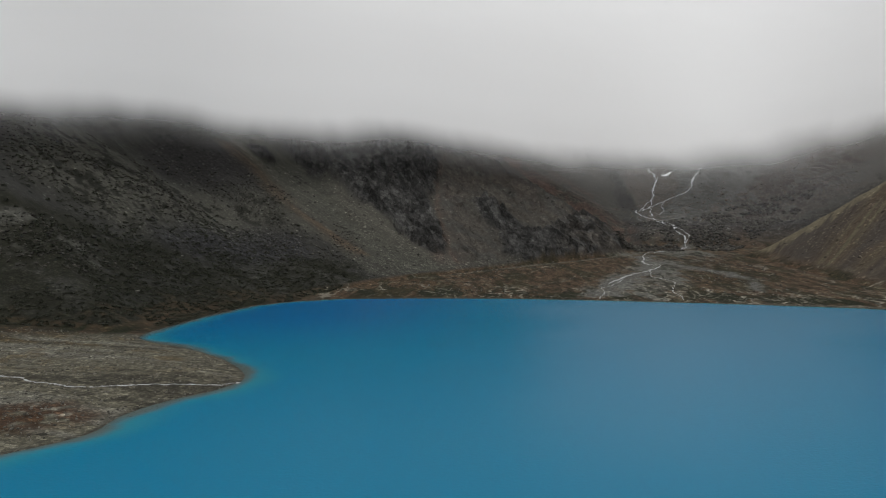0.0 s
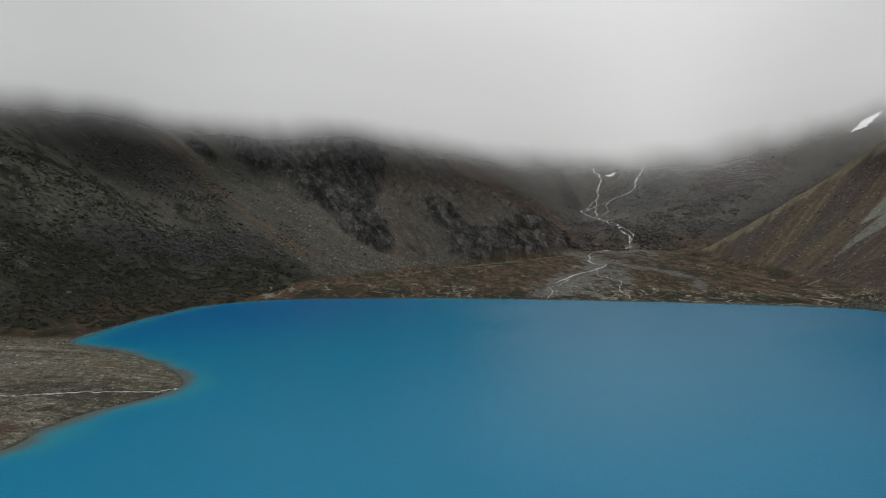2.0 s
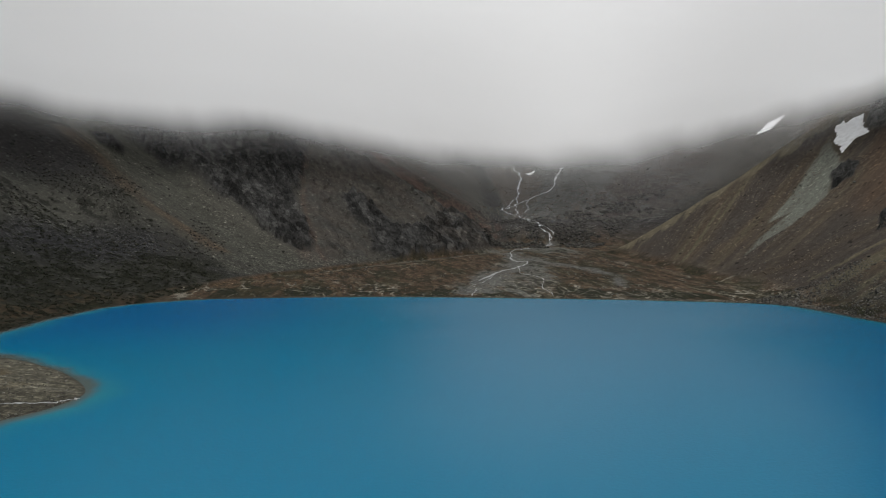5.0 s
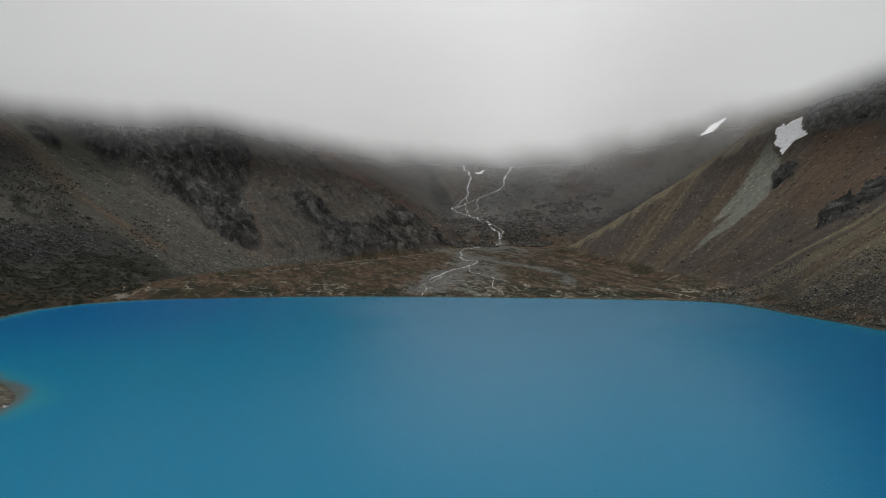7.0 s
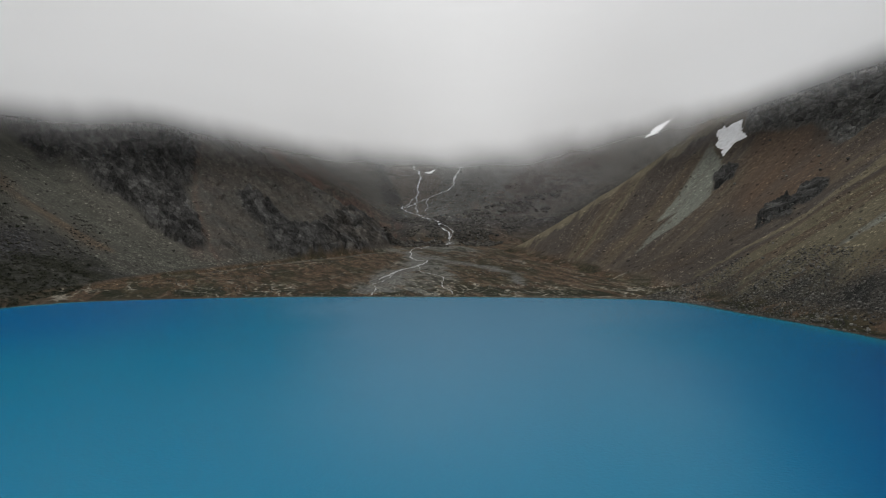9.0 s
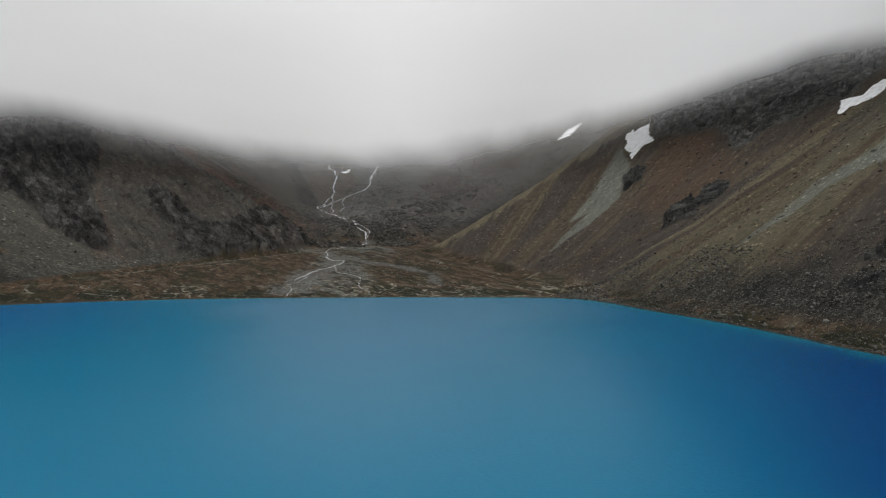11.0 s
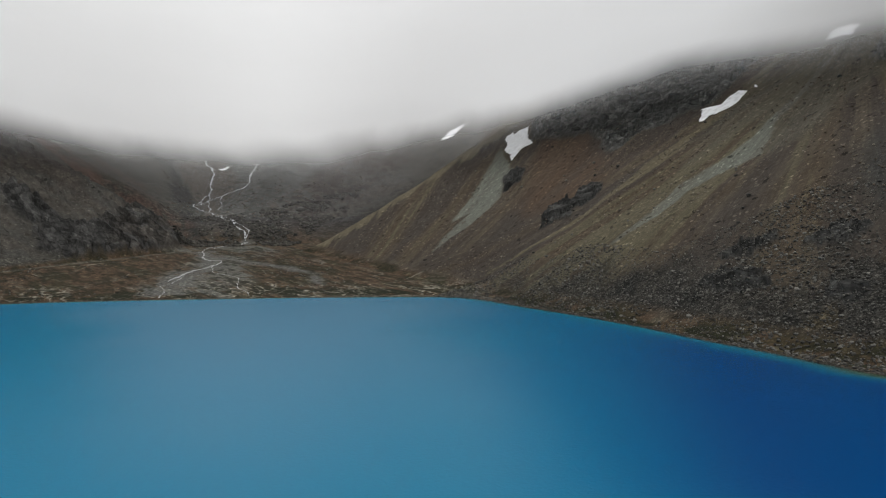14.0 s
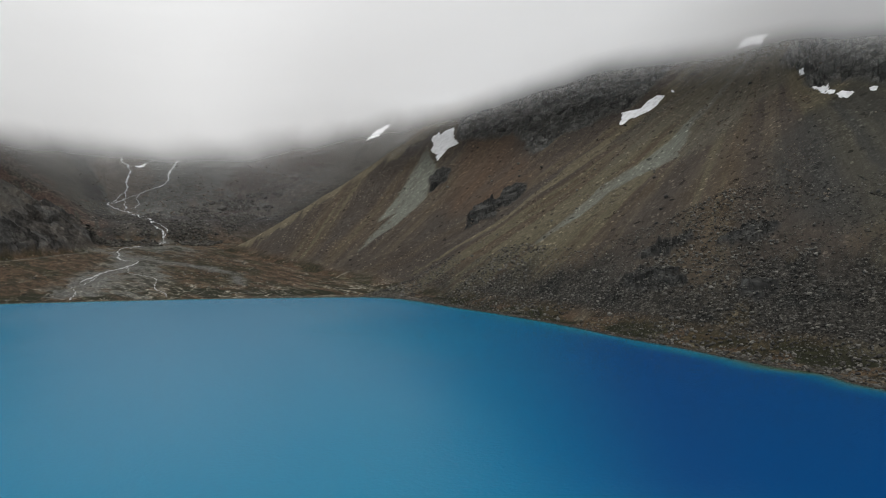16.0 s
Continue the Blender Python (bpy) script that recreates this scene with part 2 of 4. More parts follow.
    return z, dict(shore=shore, d=d, spit=spit, bank=bank, ea=ea, eb=eb, ha=ha, hb=hb, tall=tall, crag_a=crag_a, crag_b=crag_b, knob=knob, nose=nose, rocky=rocky, mark=mark, base=base, r=r, bearing=bearing,
                   along_a=along_a, along_b=along_b, along_c=along_c, cone=cone, mild=mild, crest=crest_b, behind=behind, ledge=ledge)


# ------------------------------------------------------------------ materials


def material(name):
    m = bpy.data.materials.new(name)
    m.use_nodes = True
    nt = m.node_tree
    return m, nt.nodes, nt.links, nt.nodes["Principled BSDF"]


def node(nodes, kind, **values):
    n = nodes.new(kind)
    for key, value in values.items():
        if key.startswith("i_"):
            n.inputs[int(key[2:])].default_value = value
        else:
            setattr(n, key, value)
    return n


def stony(name, attribute=None, colour=(0.1, 0.1, 0.1), bump=0.5, fine=0.7, coarse=2.2, contrast=0.62):
    """Loose stone and soil: a base colour, broken into stones of two sizes and soft patches, with fine relief."""
    m, nodes, links, p = material(name)
    p.inputs["Roughness"].default_value = 0.95
    p.inputs["Specular IOR Level"].default_value = 0.12
    geo = nodes.new("ShaderNodeNewGeometry")

    def stones(size, low, high, power):
        cells = node(nodes, "ShaderNodeTexVoronoi", i_2=1 / size)
        links.new(geo.outputs["Position"], cells.inputs[0])
        sep = nodes.new("ShaderNodeSeparateColor")
        links.new(cells.outputs["Color"], sep.inputs[0])
        bend = node(nodes, "ShaderNodeMath", operation="POWER", i_1=power)
        links.new(sep.outputs[0], bend.inputs[0])
        out = node(nodes, "ShaderNodeMapRange", i_1=0.0, i_2=1.0, i_3=low, i_4=high)
        links.new(bend.outputs[0], out.inputs[0])
        return out.outputs[0]

    def product(one, two):
        n = node(nodes, "ShaderNodeMath", operation="MULTIPLY")
        links.new(one, n.inputs[0])
        links.new(two, n.inputs[1])
        return n.outputs[0]

    def ranged(value, lo, hi, low, high):
        n = node(nodes, "ShaderNodeMapRange", i_1=lo, i_2=hi, i_3=low, i_4=high)
        links.new(value, n.inputs[0])
        return n.outputs[0]

    soft = node(nodes, "ShaderNodeTexNoise", i_2=1 / coarse, i_3=6.0, i_4=0.7)
    links.new(geo.outputs["Position"], soft.inputs[0])
    ramp = ranged(soft.outputs[0], 0.32, 0.68, 1 - contrast * 0.5, 1 + contrast * 0.5)
    rawest = product(product(stones(fine, 1 - contrast * 0.6, 1 + contrast * 1.3, 2.0), stones(fine * 2.6, 1 - contrast * 0.45, 1 + contrast, 2.5)), ramp)
    if attribute:
        share = node(nodes, "ShaderNodeAttribute", attribute_name="stony")
        even = node(nodes, "ShaderNodeMix", data_type="FLOAT")
        even.inputs[2].default_value = 1.0
        links.new(share.outputs["Fac"], even.inputs[0])
        links.new(rawest, even.inputs[3])
        # single stones, pale and dark, and wash lines that run down the slope
        slide = node(nodes, "ShaderNodeAttribute", attribute_name="slide")
        single = product(stones(1.6, 0.99, 2.4, 45.0), stones(2.4, 1.01, 0.25, 34.0))
        wash = None
        for across, down, low, high in ((3.2, 30.0, 0.86, 1.14), (1.0, 12.0, 0.90, 1.10)):
            squeeze = node(nodes, "ShaderNodeVectorMath", operation="MULTIPLY")
            squeeze.inputs[1].default_value = (1 / across, 1 / down, 1 / down)
            links.new(slide.outputs["Vector"], squeeze.inputs[0])
            lines = node(nodes, "ShaderNodeTexNoise", i_2=1.0, i_3=3.0, i_4=0.6)
            links.new(squeeze.outputs[0], lines.inputs[0])
            one = ranged(lines.outputs[0], 0.3, 0.7, low, high)
            wash = one if wash is None else product(wash, one)
        loose = product(product(even.outputs[0], single), wash)
        # jointed rock where it is bare: slabs lying along the slope, cut by joints
        bare = node(nodes, "ShaderNodeAttribute", attribute_name="rock")
        place = node(nodes, "ShaderNodeVectorMath", operation="MULTIPLY")
        place.inputs[1].default_value = (1.0, 0.62, 0.62)
        links.new(slide.outputs["Vector"], place.inputs[0])
        bend = node(nodes, "ShaderNodeTexNoise", i_2=0.16, i_3=5.0, i_4=0.6)
        links.new(geo.outputs["Position"], bend.inputs[0])
        push = node(nodes, "ShaderNodeVectorMath", operation="MULTIPLY_ADD")
        push.inputs[1].default_value = (4, 4, 4)
        links.new(bend.outputs["Color"], push.inputs[0])
        links.new(place.outputs[0], push.inputs[2])
        chips = None
        for size, low, high, gap in ((9.0, 0.62, 1.22, 0.07), (3.8, 0.5, 1.4, 0.12), (1.6, 0.7, 1.3, 0.16)):
            edges = node(nodes, "ShaderNodeTexVoronoi", feature="DISTANCE_TO_EDGE", i_2=1 / size)
            faces = node(nodes, "ShaderNodeTexVoronoi", i_2=1 / size)
            links.new(push.outputs[0], edges.inputs[0])
            links.new(push.outputs[0], faces.inputs[0])
            split = nodes.new("ShaderNodeSeparateColor")
            links.new(faces.outputs["Color"], split.inputs[0])
            both = product(ranged(edges.outputs["Distance"], 0.0, gap, 0.74, 1.03), ranged(split.outputs[0], 0.0, 1.0, low, high))
            chips = both if chips is None else product(chips, both)
        hard = node(nodes, "ShaderNodeMix", data_type="FLOAT")
        links.new(bare.outputs["Fac"], hard.inputs[0])
        links.new(loose, hard.inputs[2])
        links.new(chips, hard.inputs[3])
        total = hard.outputs[0]
    else:
        total = rawest
    mul = node(nodes, "ShaderNodeVectorMath", operation="SCALE")
    if attribute:
        src = node(nodes, "ShaderNodeAttribute", attribute_name=attribute)
        links.new(src.outputs["Color"], mul.inputs[0])
    else:
        mul.inputs[0].default_value = colour
    links.new(total, mul.inputs["Scale"])
    links.new(mul.outputs[0], p.inputs["Base Color"])
    bn = node(nodes, "ShaderNodeBump", i_0=bump, i_1=0.5)
    links.new(total, bn.inputs["Height"])
    links.new(bn.outputs[0], p.inputs["Normal"])
    return m


def make_water():
    m, nodes, links, p = material("glacial_water")
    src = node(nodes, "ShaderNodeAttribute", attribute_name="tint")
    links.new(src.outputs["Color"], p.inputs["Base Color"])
    p.inputs["Roughness"].default_value = 0.20
    p.inputs["Specular IOR Level"].default_value = 0.05
    p.inputs["IOR"].default_value = 1.33
    geo = nodes.new("ShaderNodeNewGeometry")
    a = node(nodes, "ShaderNodeTexNoise", i_2=0.9, i_3=3.0, i_4=0.6)
    b = node(nodes, "ShaderNodeTexNoise", i_2=0.02, i_3=3.0)
    links.new(geo.outputs["Position"], a.inputs[0])
    links.new(geo.outputs["Position"], b.inputs[0])
    gust = node(nodes, "ShaderNodeMapRange", i_1=0.3, i_2=0.7, i_3=0.14, i_4=0.26)
    links.new(b.outputs[0], gust.inputs[0])
    bn = node(nodes, "ShaderNodeBump", i_1=0.5)
    links.new(gust.outputs[0], bn.inputs[0])
    links.new(a.outputs[0], bn.inputs["Height"])
    links.new(bn.outputs[0], p.inputs["Normal"])
    return m


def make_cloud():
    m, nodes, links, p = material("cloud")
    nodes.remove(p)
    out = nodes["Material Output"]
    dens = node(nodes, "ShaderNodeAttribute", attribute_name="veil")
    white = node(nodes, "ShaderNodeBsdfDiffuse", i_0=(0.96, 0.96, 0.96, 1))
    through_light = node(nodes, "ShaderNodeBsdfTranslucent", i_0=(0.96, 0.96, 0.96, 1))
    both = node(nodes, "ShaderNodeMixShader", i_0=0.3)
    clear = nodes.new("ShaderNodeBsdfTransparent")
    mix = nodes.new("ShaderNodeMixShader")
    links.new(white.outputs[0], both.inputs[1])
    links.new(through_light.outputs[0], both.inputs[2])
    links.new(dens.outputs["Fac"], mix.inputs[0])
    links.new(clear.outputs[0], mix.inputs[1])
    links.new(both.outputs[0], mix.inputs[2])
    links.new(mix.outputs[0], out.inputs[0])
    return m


def make_snow():
    m, nodes, links, p = material("old_snow")
    geo = nodes.new("ShaderNodeNewGeometry")
    a = node(nodes, "ShaderNodeTexNoise", i_2=0.25, i_3=5.0, i_4=0.6)
    links.new(geo.outputs["Position"], a.inputs[0])
    ramp = nodes.new("ShaderNodeValToRGB")
    ramp.color_ramp.elements[0].position, ramp.color_ramp.elements[0].color = 0.3, (0.62, 0.62, 0.62, 1)
    ramp.color_ramp.elements[1].position, ramp.color_ramp.elements[1].color = 0.55, (0.86, 0.87, 0.88, 1)
    links.new(a.outputs[0], ramp.inputs[0])
    links.new(ramp.outputs[0], p.inputs["Base Color"])
    p.inputs["Roughness"].default_value = 0.7
    bn = node(nodes, "ShaderNodeBump", i_0=0.4, i_1=0.6)
    links.new(a.outputs[0], bn.inputs["Height"])
    links.new(bn.outputs[0], p.inputs["Normal"])
    return m


GROUND = stony("scree_and_soil", attribute="tint", bump=0.5, contrast=0.72)
WATER = make_water()
CLOUD = make_cloud()
SNOW = make_snow()


# ------------------------------------------------------------------ ground, lake and cloud


def sheet(name, x, y, z, mat, tint=None, veil=None, stony=None, rock=None, slide=None):
    """A grid of points (rows by columns) as one mesh object."""
    rows, cols = x.shape
    mesh = bpy.data.meshes.new(name)
    i = np.arange(rows * cols).reshape(rows, cols)
    quads = np.stack([i[:-1, :-1], i[:-1, 1:], i[1:, 1:], i[1:, :-1]], -1).reshape(-1, 4)
    mesh.vertices.add(rows * cols)
    mesh.vertices.foreach_set("co", np.stack([x, y, z], -1).astype(np.float32).ravel())
    mesh.loops.add(quads.size)
    mesh.loops.foreach_set("vertex_index", quads.astype(np.int32).ravel())
    mesh.polygons.add(len(quads))
    mesh.polygons.foreach_set("loop_start", np.arange(0, quads.size, 4, dtype=np.int32))
    mesh.polygons.foreach_set("use_smooth", np.ones(len(quads), bool) if rock is None else rock.ravel()[quads].min(1) < 0.35)
    mesh.update(calc_edges=True)
    if tint is not None:
        layer = mesh.attributes.new("tint", "FLOAT_COLOR", "POINT")
        layer.data.foreach_set("color", np.concatenate([tint, np.ones(tint.shape[:-1] + (1,))], -1).astype(np.float32).ravel())
    if veil is not None:
        layer = mesh.attributes.new("veil", "FLOAT", "POINT")
        layer.data.foreach_set("value", veil.astype(np.float32).ravel())
    if stony is not None:
        layer = mesh.attributes.new("stony", "FLOAT", "POINT")
        layer.data.foreach_set("value", stony.astype(np.float32).ravel())
    if rock is not None:
        layer = mesh.attributes.new("rock", "FLOAT", "POINT")
        layer.data.foreach_set("value", rock.astype(np.float32).ravel())
    if slide is not None:
        layer = mesh.attributes.new("slide", "FLOAT_VECTOR", "POINT")
        layer.data.foreach_set("vector", slide.astype(np.float32).ravel())
    mesh.materials.append(mat)
    return new(name, mesh)


def blend(colour, other, amount):
    return colour + (np.array(other) - colour) * np.clip(amount, 0, 1)[..., None]


BROWN, TAN, GREY = (0.076, 0.056, 0.037), (0.110, 0.097, 0.063), (0.095, 0.094, 0.085)
APEX = (266.0, 838.0)
WASH = np.array([(266, 838), (244, 820), (216, 806), (196, 755), (187, 709), (180, 667), (167, 650), (148, 625), (128, 590), (112, 545)], float)
WASH_SIDE = np.array([(196, 755), (215, 690), (235, 640), (240, 590), (225, 545)], float)


def ground_tint(x, y, z, k):
    """The colours of soil, scree, rock, moss and gravel, zone by zone."""
    c = np.zeros(x.shape + (3,)) + GREY
    patch, small, tiny = rough(x, y, 70, 51, 4), rough(x, y, 14, 53, 4), rough(x, y, 5, 54, 3)
    bearing, d = k["bearing"], k["d"]
    b = ease(k["hb"], 1, 8) * (k["hb"] > k["ha"])
    a = ease(k["ha"], 0.2, 2.5) * (k["ha"] > k["hb"])
    # headwall, duller towards the valley's end
    fall = rough(np.arctan2(x - 230, y - 800) * 300 + 8 * small, np.hypot(x - 230, y - 800) * 0.3, 40, 52, 4)
    c = blend(c, (0.094, 0.076, 0.061), ease(fall + 0.3 * patch, 0.0, 0.35) * 0.75)
    c = blend(c, (0.058, 0.056, 0.051), ease(-fall + 0.3 * small, 0.1, 0.45) * 0.7)
    c = blend(c, (0.066, 0.058, 0.050), ease(bearing + 4 * small, 19, 25) * ease(d, 330, 400) * 0.6)
    c = blend(c, (0.036, 0.033, 0.029), ease(tiny + 0.5 * small, 0.15, 0.5) * 0.6)
    heap_b = within(x, y, [(296, 880), (400, 1010), (520, 1060), (600, 1030), (477, 967), (408, 894), (334, 830), (305, 833)], 14, 26, 22)
    c = blend(c, (0.050, 0.038, 0.032), heap_b * ease(small + tiny + 0.4 * patch, -0.7, 0.2) * 0.85)
    # across the lake: brown scree in streaks down the slope
    far, near = k["along_b"], k["along_c"]

    def down(size, stretch, seed, octaves, bend):
        one = rough(far + bend, z * stretch, size, seed, octaves, 0.55)
        return one + (rough(near + bend, z * stretch, size, seed + 200, octaves, 0.55) - one) * k["cone"]

    streak = np.clip(1.9 * down(34, 0.10, 55, 4, 3 * small), -1, 1)
    thin = np.clip(1.7 * down(7, 0.08, 56, 3, 1.2 * tiny), -1, 1)
    c = blend(c, BROWN, b * np.clip(0.85 + 0.3 * streak, 0, 1))
    c = blend(c, TAN, b * ease(streak + 0.5 * thin, 0.0, 0.6) * 0.8)
    c = blend(c, (0.048, 0.039, 0.033), b * ease(-streak - 0.5 * thin, 0.1, 0.6) * 0.65)
    rusty_b = within(x, y, [(468, 575), (468, 510), (452, 478), (438, 452), (400, 430), (385, 470), (400, 520), (432, 550)], 10, 14, 24)
    c = blend(c, (0.088, 0.058, 0.038), b * rusty_b * (0.65 + 0.3 * thin))
    # the olive edge of the spur, lit against the darker valley behind it
    c = blend(c, (0.150, 0.127, 0.084), b * ease(19 + 8 * small + 9 * thin - k["crest"], 0, 16) * 0.85)
    stripe, along = line_distance(x, y, np.array([(323, 462), (351, 435), (371, 413), (395, 401), (428, 379), (462, 362), (483, 354)], float))
    c = blend(c, (0.142, 0.120, 0.076), b * ease(7 + 5 * thin + 3 * small - stripe, 0, 6) * 0.75)
    head = within(x, y, [(530, 330), (484, 352), (440, 372), (400, 360), (430, 320), (400, 285), (410, 262), (450, 255), (530, 270)], 10, 14, 25)
    c = blend(c, (0.098, 0.088, 0.066), b * head * (0.7 + 0.3 * thin))
    low = ease(40 + 14 * patch + 12 * small - z - 0.10 * (y - 250), 0, 20) * ease(bearing, 33, 37)
    c = blend(c, (0.034, 0.032, 0.028), b * low * 0.9)
    c = blend(c, (0.020, 0.020, 0.018), b * low * ease(rough(x + 0.4 * z, y, 16, 59, 4, 0.6), 0.1, 0.4) * 0.8)
    ashen = within(x, y, [(300, 140), (330, 195), (352, 214), (395, 214), (420, 200), (410, 170), (345, 130)], 10, 14, 21)
    c = blend(c, (0.042, 0.042, 0.039), b * ashen * (0.7 + 0.2 * thin))
    c = blend(c, (0.12, 0.09, 0.045), b * low * ease(rough(x, y, 30, 58, 3), 0.36, 0.6) * 0.4)
    for n, ring in enumerate(SCREES):
        c = blend(c, (0.145, 0.147, 0.122), within(x, y, ring, 1.8, 2.6, 30 + n) * np.clip(0.9 + 0.25 * thin, 0, 1))
    chute, along = line_distance(x, y, np.array([(520, 306), (485, 305), (458, 305), (432, 307)], float))
    c = blend(c, (0.120, 0.116, 0.098), b * ease(5 + 3 * tiny - chute, 0, 5) * 0.7)
    c = c * (1 - 0.08 * b[..., None])
    # spit side: olive scree, an orange streak, dark bands and rubble
    streak_a = np.clip(1.9 * rough(k["along_a"] + 4 * small, z * 0.12, 34, 57, 4), -1, 1)
    thin_a = np.clip(1.7 * rough(k["along_a"] + 1.5 * tiny, z * 0.10, 7, 157, 3), -1, 1)
    c = blend(c, (0.044, 0.043, 0.037), a * 0.95)
    c = blend(c, (0.034, 0.033, 0.030), a * ease(-streak_a + 0.4 * patch + 0.3 * thin_a, 0.05, 0.5) * 0.8)
    pale = within(x, y, [(-262, 800), (-223, 752), (-179, 712), (-143, 684), (-100, 662), (-67, 638), (-30, 655), (12, 690), (-6, 702), (-32, 711), (-72, 745), (-117, 768), (-156, 813), (-219, 830)], 7, 9, 40)
    c = blend(c, (0.068, 0.066, 0.054), a * pale * 0.92)
    c = blend(c, (0.102, 0.098, 0.078), a * pale * ease(streak_a + 0.6 * thin_a, 0.0, 0.7) * 0.75)
    c = blend(c, (0.055, 0.052, 0.044), a * pale * ease(-streak_a - 0.6 * thin_a, 0.2, 0.8) * 0.6)
    rust, along = line_distance(x, y, np.array([(-216, 736), (-189, 724), (-161, 704), (-138, 689), (-111, 679), (-85, 667)], float))
    c = blend(c, (0.086, 0.062, 0.042), a * ease(15 + 6 * thin_a + 5 * small - rust, 0, 14) * 0.8)
    dusk = within(x, y, [(-289, 675), (-252, 641), (-213, 662), (-181, 692), (-195, 719), (-242, 720)], 12, 14, 41)
    c = blend(c, (0.038, 0.035, 0.034), a * dusk * 0.75)
    rubble = within(x, y, [(-213, 523), (-197, 492), (-169, 526), (-120, 621), (-130, 655), (-183, 622)], 12, 16, 42)
    c = blend(c, (0.033, 0.032, 0.034), a * rubble * 0.85)
    light = within(x, y, [(-300, 400), (-262, 440), (-225, 450), (-205, 425), (-250, 395)], 9, 12, 43)
    c = blend(c, (0.085, 0.082, 0.070), a * light * 0.8)
    # dark heath in slanting tufts over paler scree
    tufts = within(x, y, [(-330, 560), (-270, 480), (-215, 500), (-190, 590), (-140, 650), (-120, 668), (-150, 690), (-190, 680), (-240, 640), (-300, 620)], 20, 20, 47)
    c = blend(c, (0.078, 0.074, 0.060), a * tufts * 0.6)
    c = blend(c, (0.017, 0.017, 0.013), a * tufts * ease(rough(k["along_a"] + 2 * tiny, z * 0.8, 5.5, 158, 3, 0.6) + 0.25 * small, 0.06, 0.26) * 0.9)
    brown = within(x, y, [(-15, 690), (-18, 790), (0, 850), (60, 850), (120, 830), (180, 840), (200, 1000), (60, 1000), (10, 800), (15, 700)], 8, 10, 44)
    c = blend(c, (0.080, 0.074, 0.061), a * k["nose"] * 0.7)
    c = blend(c, (0.086, 0.066, 0.054), a * brown * ease(small, -0.6, 0.4) * 0.8)
    knoll = within(x, y, [(150, 770), (205, 815), (215, 850), (190, 870), (140, 830), (120, 780)], 10, 12, 46)
    c = blend(c, (0.092, 0.074, 0.066), a * knoll * ease(small + tiny, -0.4, 0.3) * 0.85)
    c = blend(c, (0.098, 0.064, 0.052), a * k["behind"] * ease(small + tiny, -0.6, 0.2) * 0.8)
    gully, along = line_distance(x, y, np.array([(9, 690), (-2, 730), (-8, 760), (-12, 785), (-14, 834), (-5, 880)], float))
    rocky = k["rocky"]
    c = blend(c, (0.052, 0.050, 0.048), rocky * 0.92)
    c = blend(c, (0.122, 0.119, 0.110), k["crag_b"] * 0.92)
    c = blend(c, (0.048, 0.047, 0.044), k["knob"] * 0.9)
    c = blend(c, (0.082, 0.079, 0.074), k["crag_a"] * ease(k["mark"] + 0.25 * tiny, 0.5, 0.9) * 0.6)
    c = blend(c, (0.140, 0.136, 0.126), k["crag_b"] * ease(k["mark"] + 0.25 * tiny, 0.5, 0.9) * 0.6)
    c = blend(c, (0.082, 0.070, 0.058), np.maximum(0.8 * k["ledge"] * ease(x, 95, 150), 0.8 * k["mild"]) * ease(thin_a + small, -0.5, 0.5) * 0.7)
    c = blend(c, (0.088, 0.064, 0.051), ease(4.5 + 4 * tiny - gully, 0, 6) * 0.75)
    # undergrowth and moss along the lake below the spit-side mountain
    moss = ease(30 - z + 18 * small, 0, 22) * ease(-bearing, 12, 17) * ease(k["r"], 350, 366) * ease(d, 1.0, 3.5)
    thick = within(x, y, [(-330, 430), (-250, 470), (-213, 500), (-160, 560), (-120, 615), (-85, 640), (-66, 618), (-110, 530), (-140, 440), (-200, 350), (-270, 330)], 12, 24, 49)
    c = blend(c, (0.016, 0.016, 0.010), np.maximum(moss * 0.9, a * thick * ease(small + 0.6 * tiny, -0.8, 0.1) * 0.92))
    c = blend(c, (0.052, 0.037, 0.021), ease(12 + 8 * small - z, 0, 8) * ease(d, 1.5, 6) * ease(-bearing, 11, 16) * ease(k["r"], 345, 362) * ease(patch + tiny, -0.3, 0.4) * 0.8)
    # fan: brown moss cut by grey gravel, dark bog and pale dry channels
    fan = np.clip(1 - np.maximum(a, b), 0, 1) * (1 - k["spit"]) * (1 - k["bank"])
    rho = np.hypot(x - APEX[0], y - APEX[1])
    phi = np.arctan2(x - APEX[0], APEX[1] - y)
    flow = rough(phi * 170 + 10 * small, rho * 0.40, 22, 81, 4, 0.6)
    open_side = ease(bearing, -13, -7)
    deep = y * 0.3
    c = blend(c, (0.070, 0.044, 0.026), fan * 0.95)
    c = blend(c, (0.085, 0.075, 0.055), fan * ease(flow - 0.2 * ease(d, 30, 140), 0.16, 0.4) * 0.8 * open_side)
    pebbly = within(x, y, [(180, 800), (262, 826), (300, 800), (288, 770), (255, 713), (214, 690), (185, 610), (172, 545), (160, 518), (128, 520), (120, 560), (100, 575), (128, 622), (160, 680), (178, 740)], 9, 22, 48)
    c = blend(c, (0.118, 0.116, 0.102), fan * pebbly * np.clip(0.85 + 0.4 * flow, 0, 1))
    rusty = rough(x + 0.5 * deep, deep, 16, 82, 4, 0.6)
    c = blend(c, (0.074, 0.049, 0.029), fan * ease(rusty + 0.3 * patch, 0.04, 0.2) * 0.85)
    olive = rough(x, deep, 13, 84, 4, 0.6)
    c = blend(c, (0.030, 0.027, 0.014), fan * ease(olive - 0.12 * pebbly, 0.02, 0.28) * (0.85 - 0.3 * pebbly))
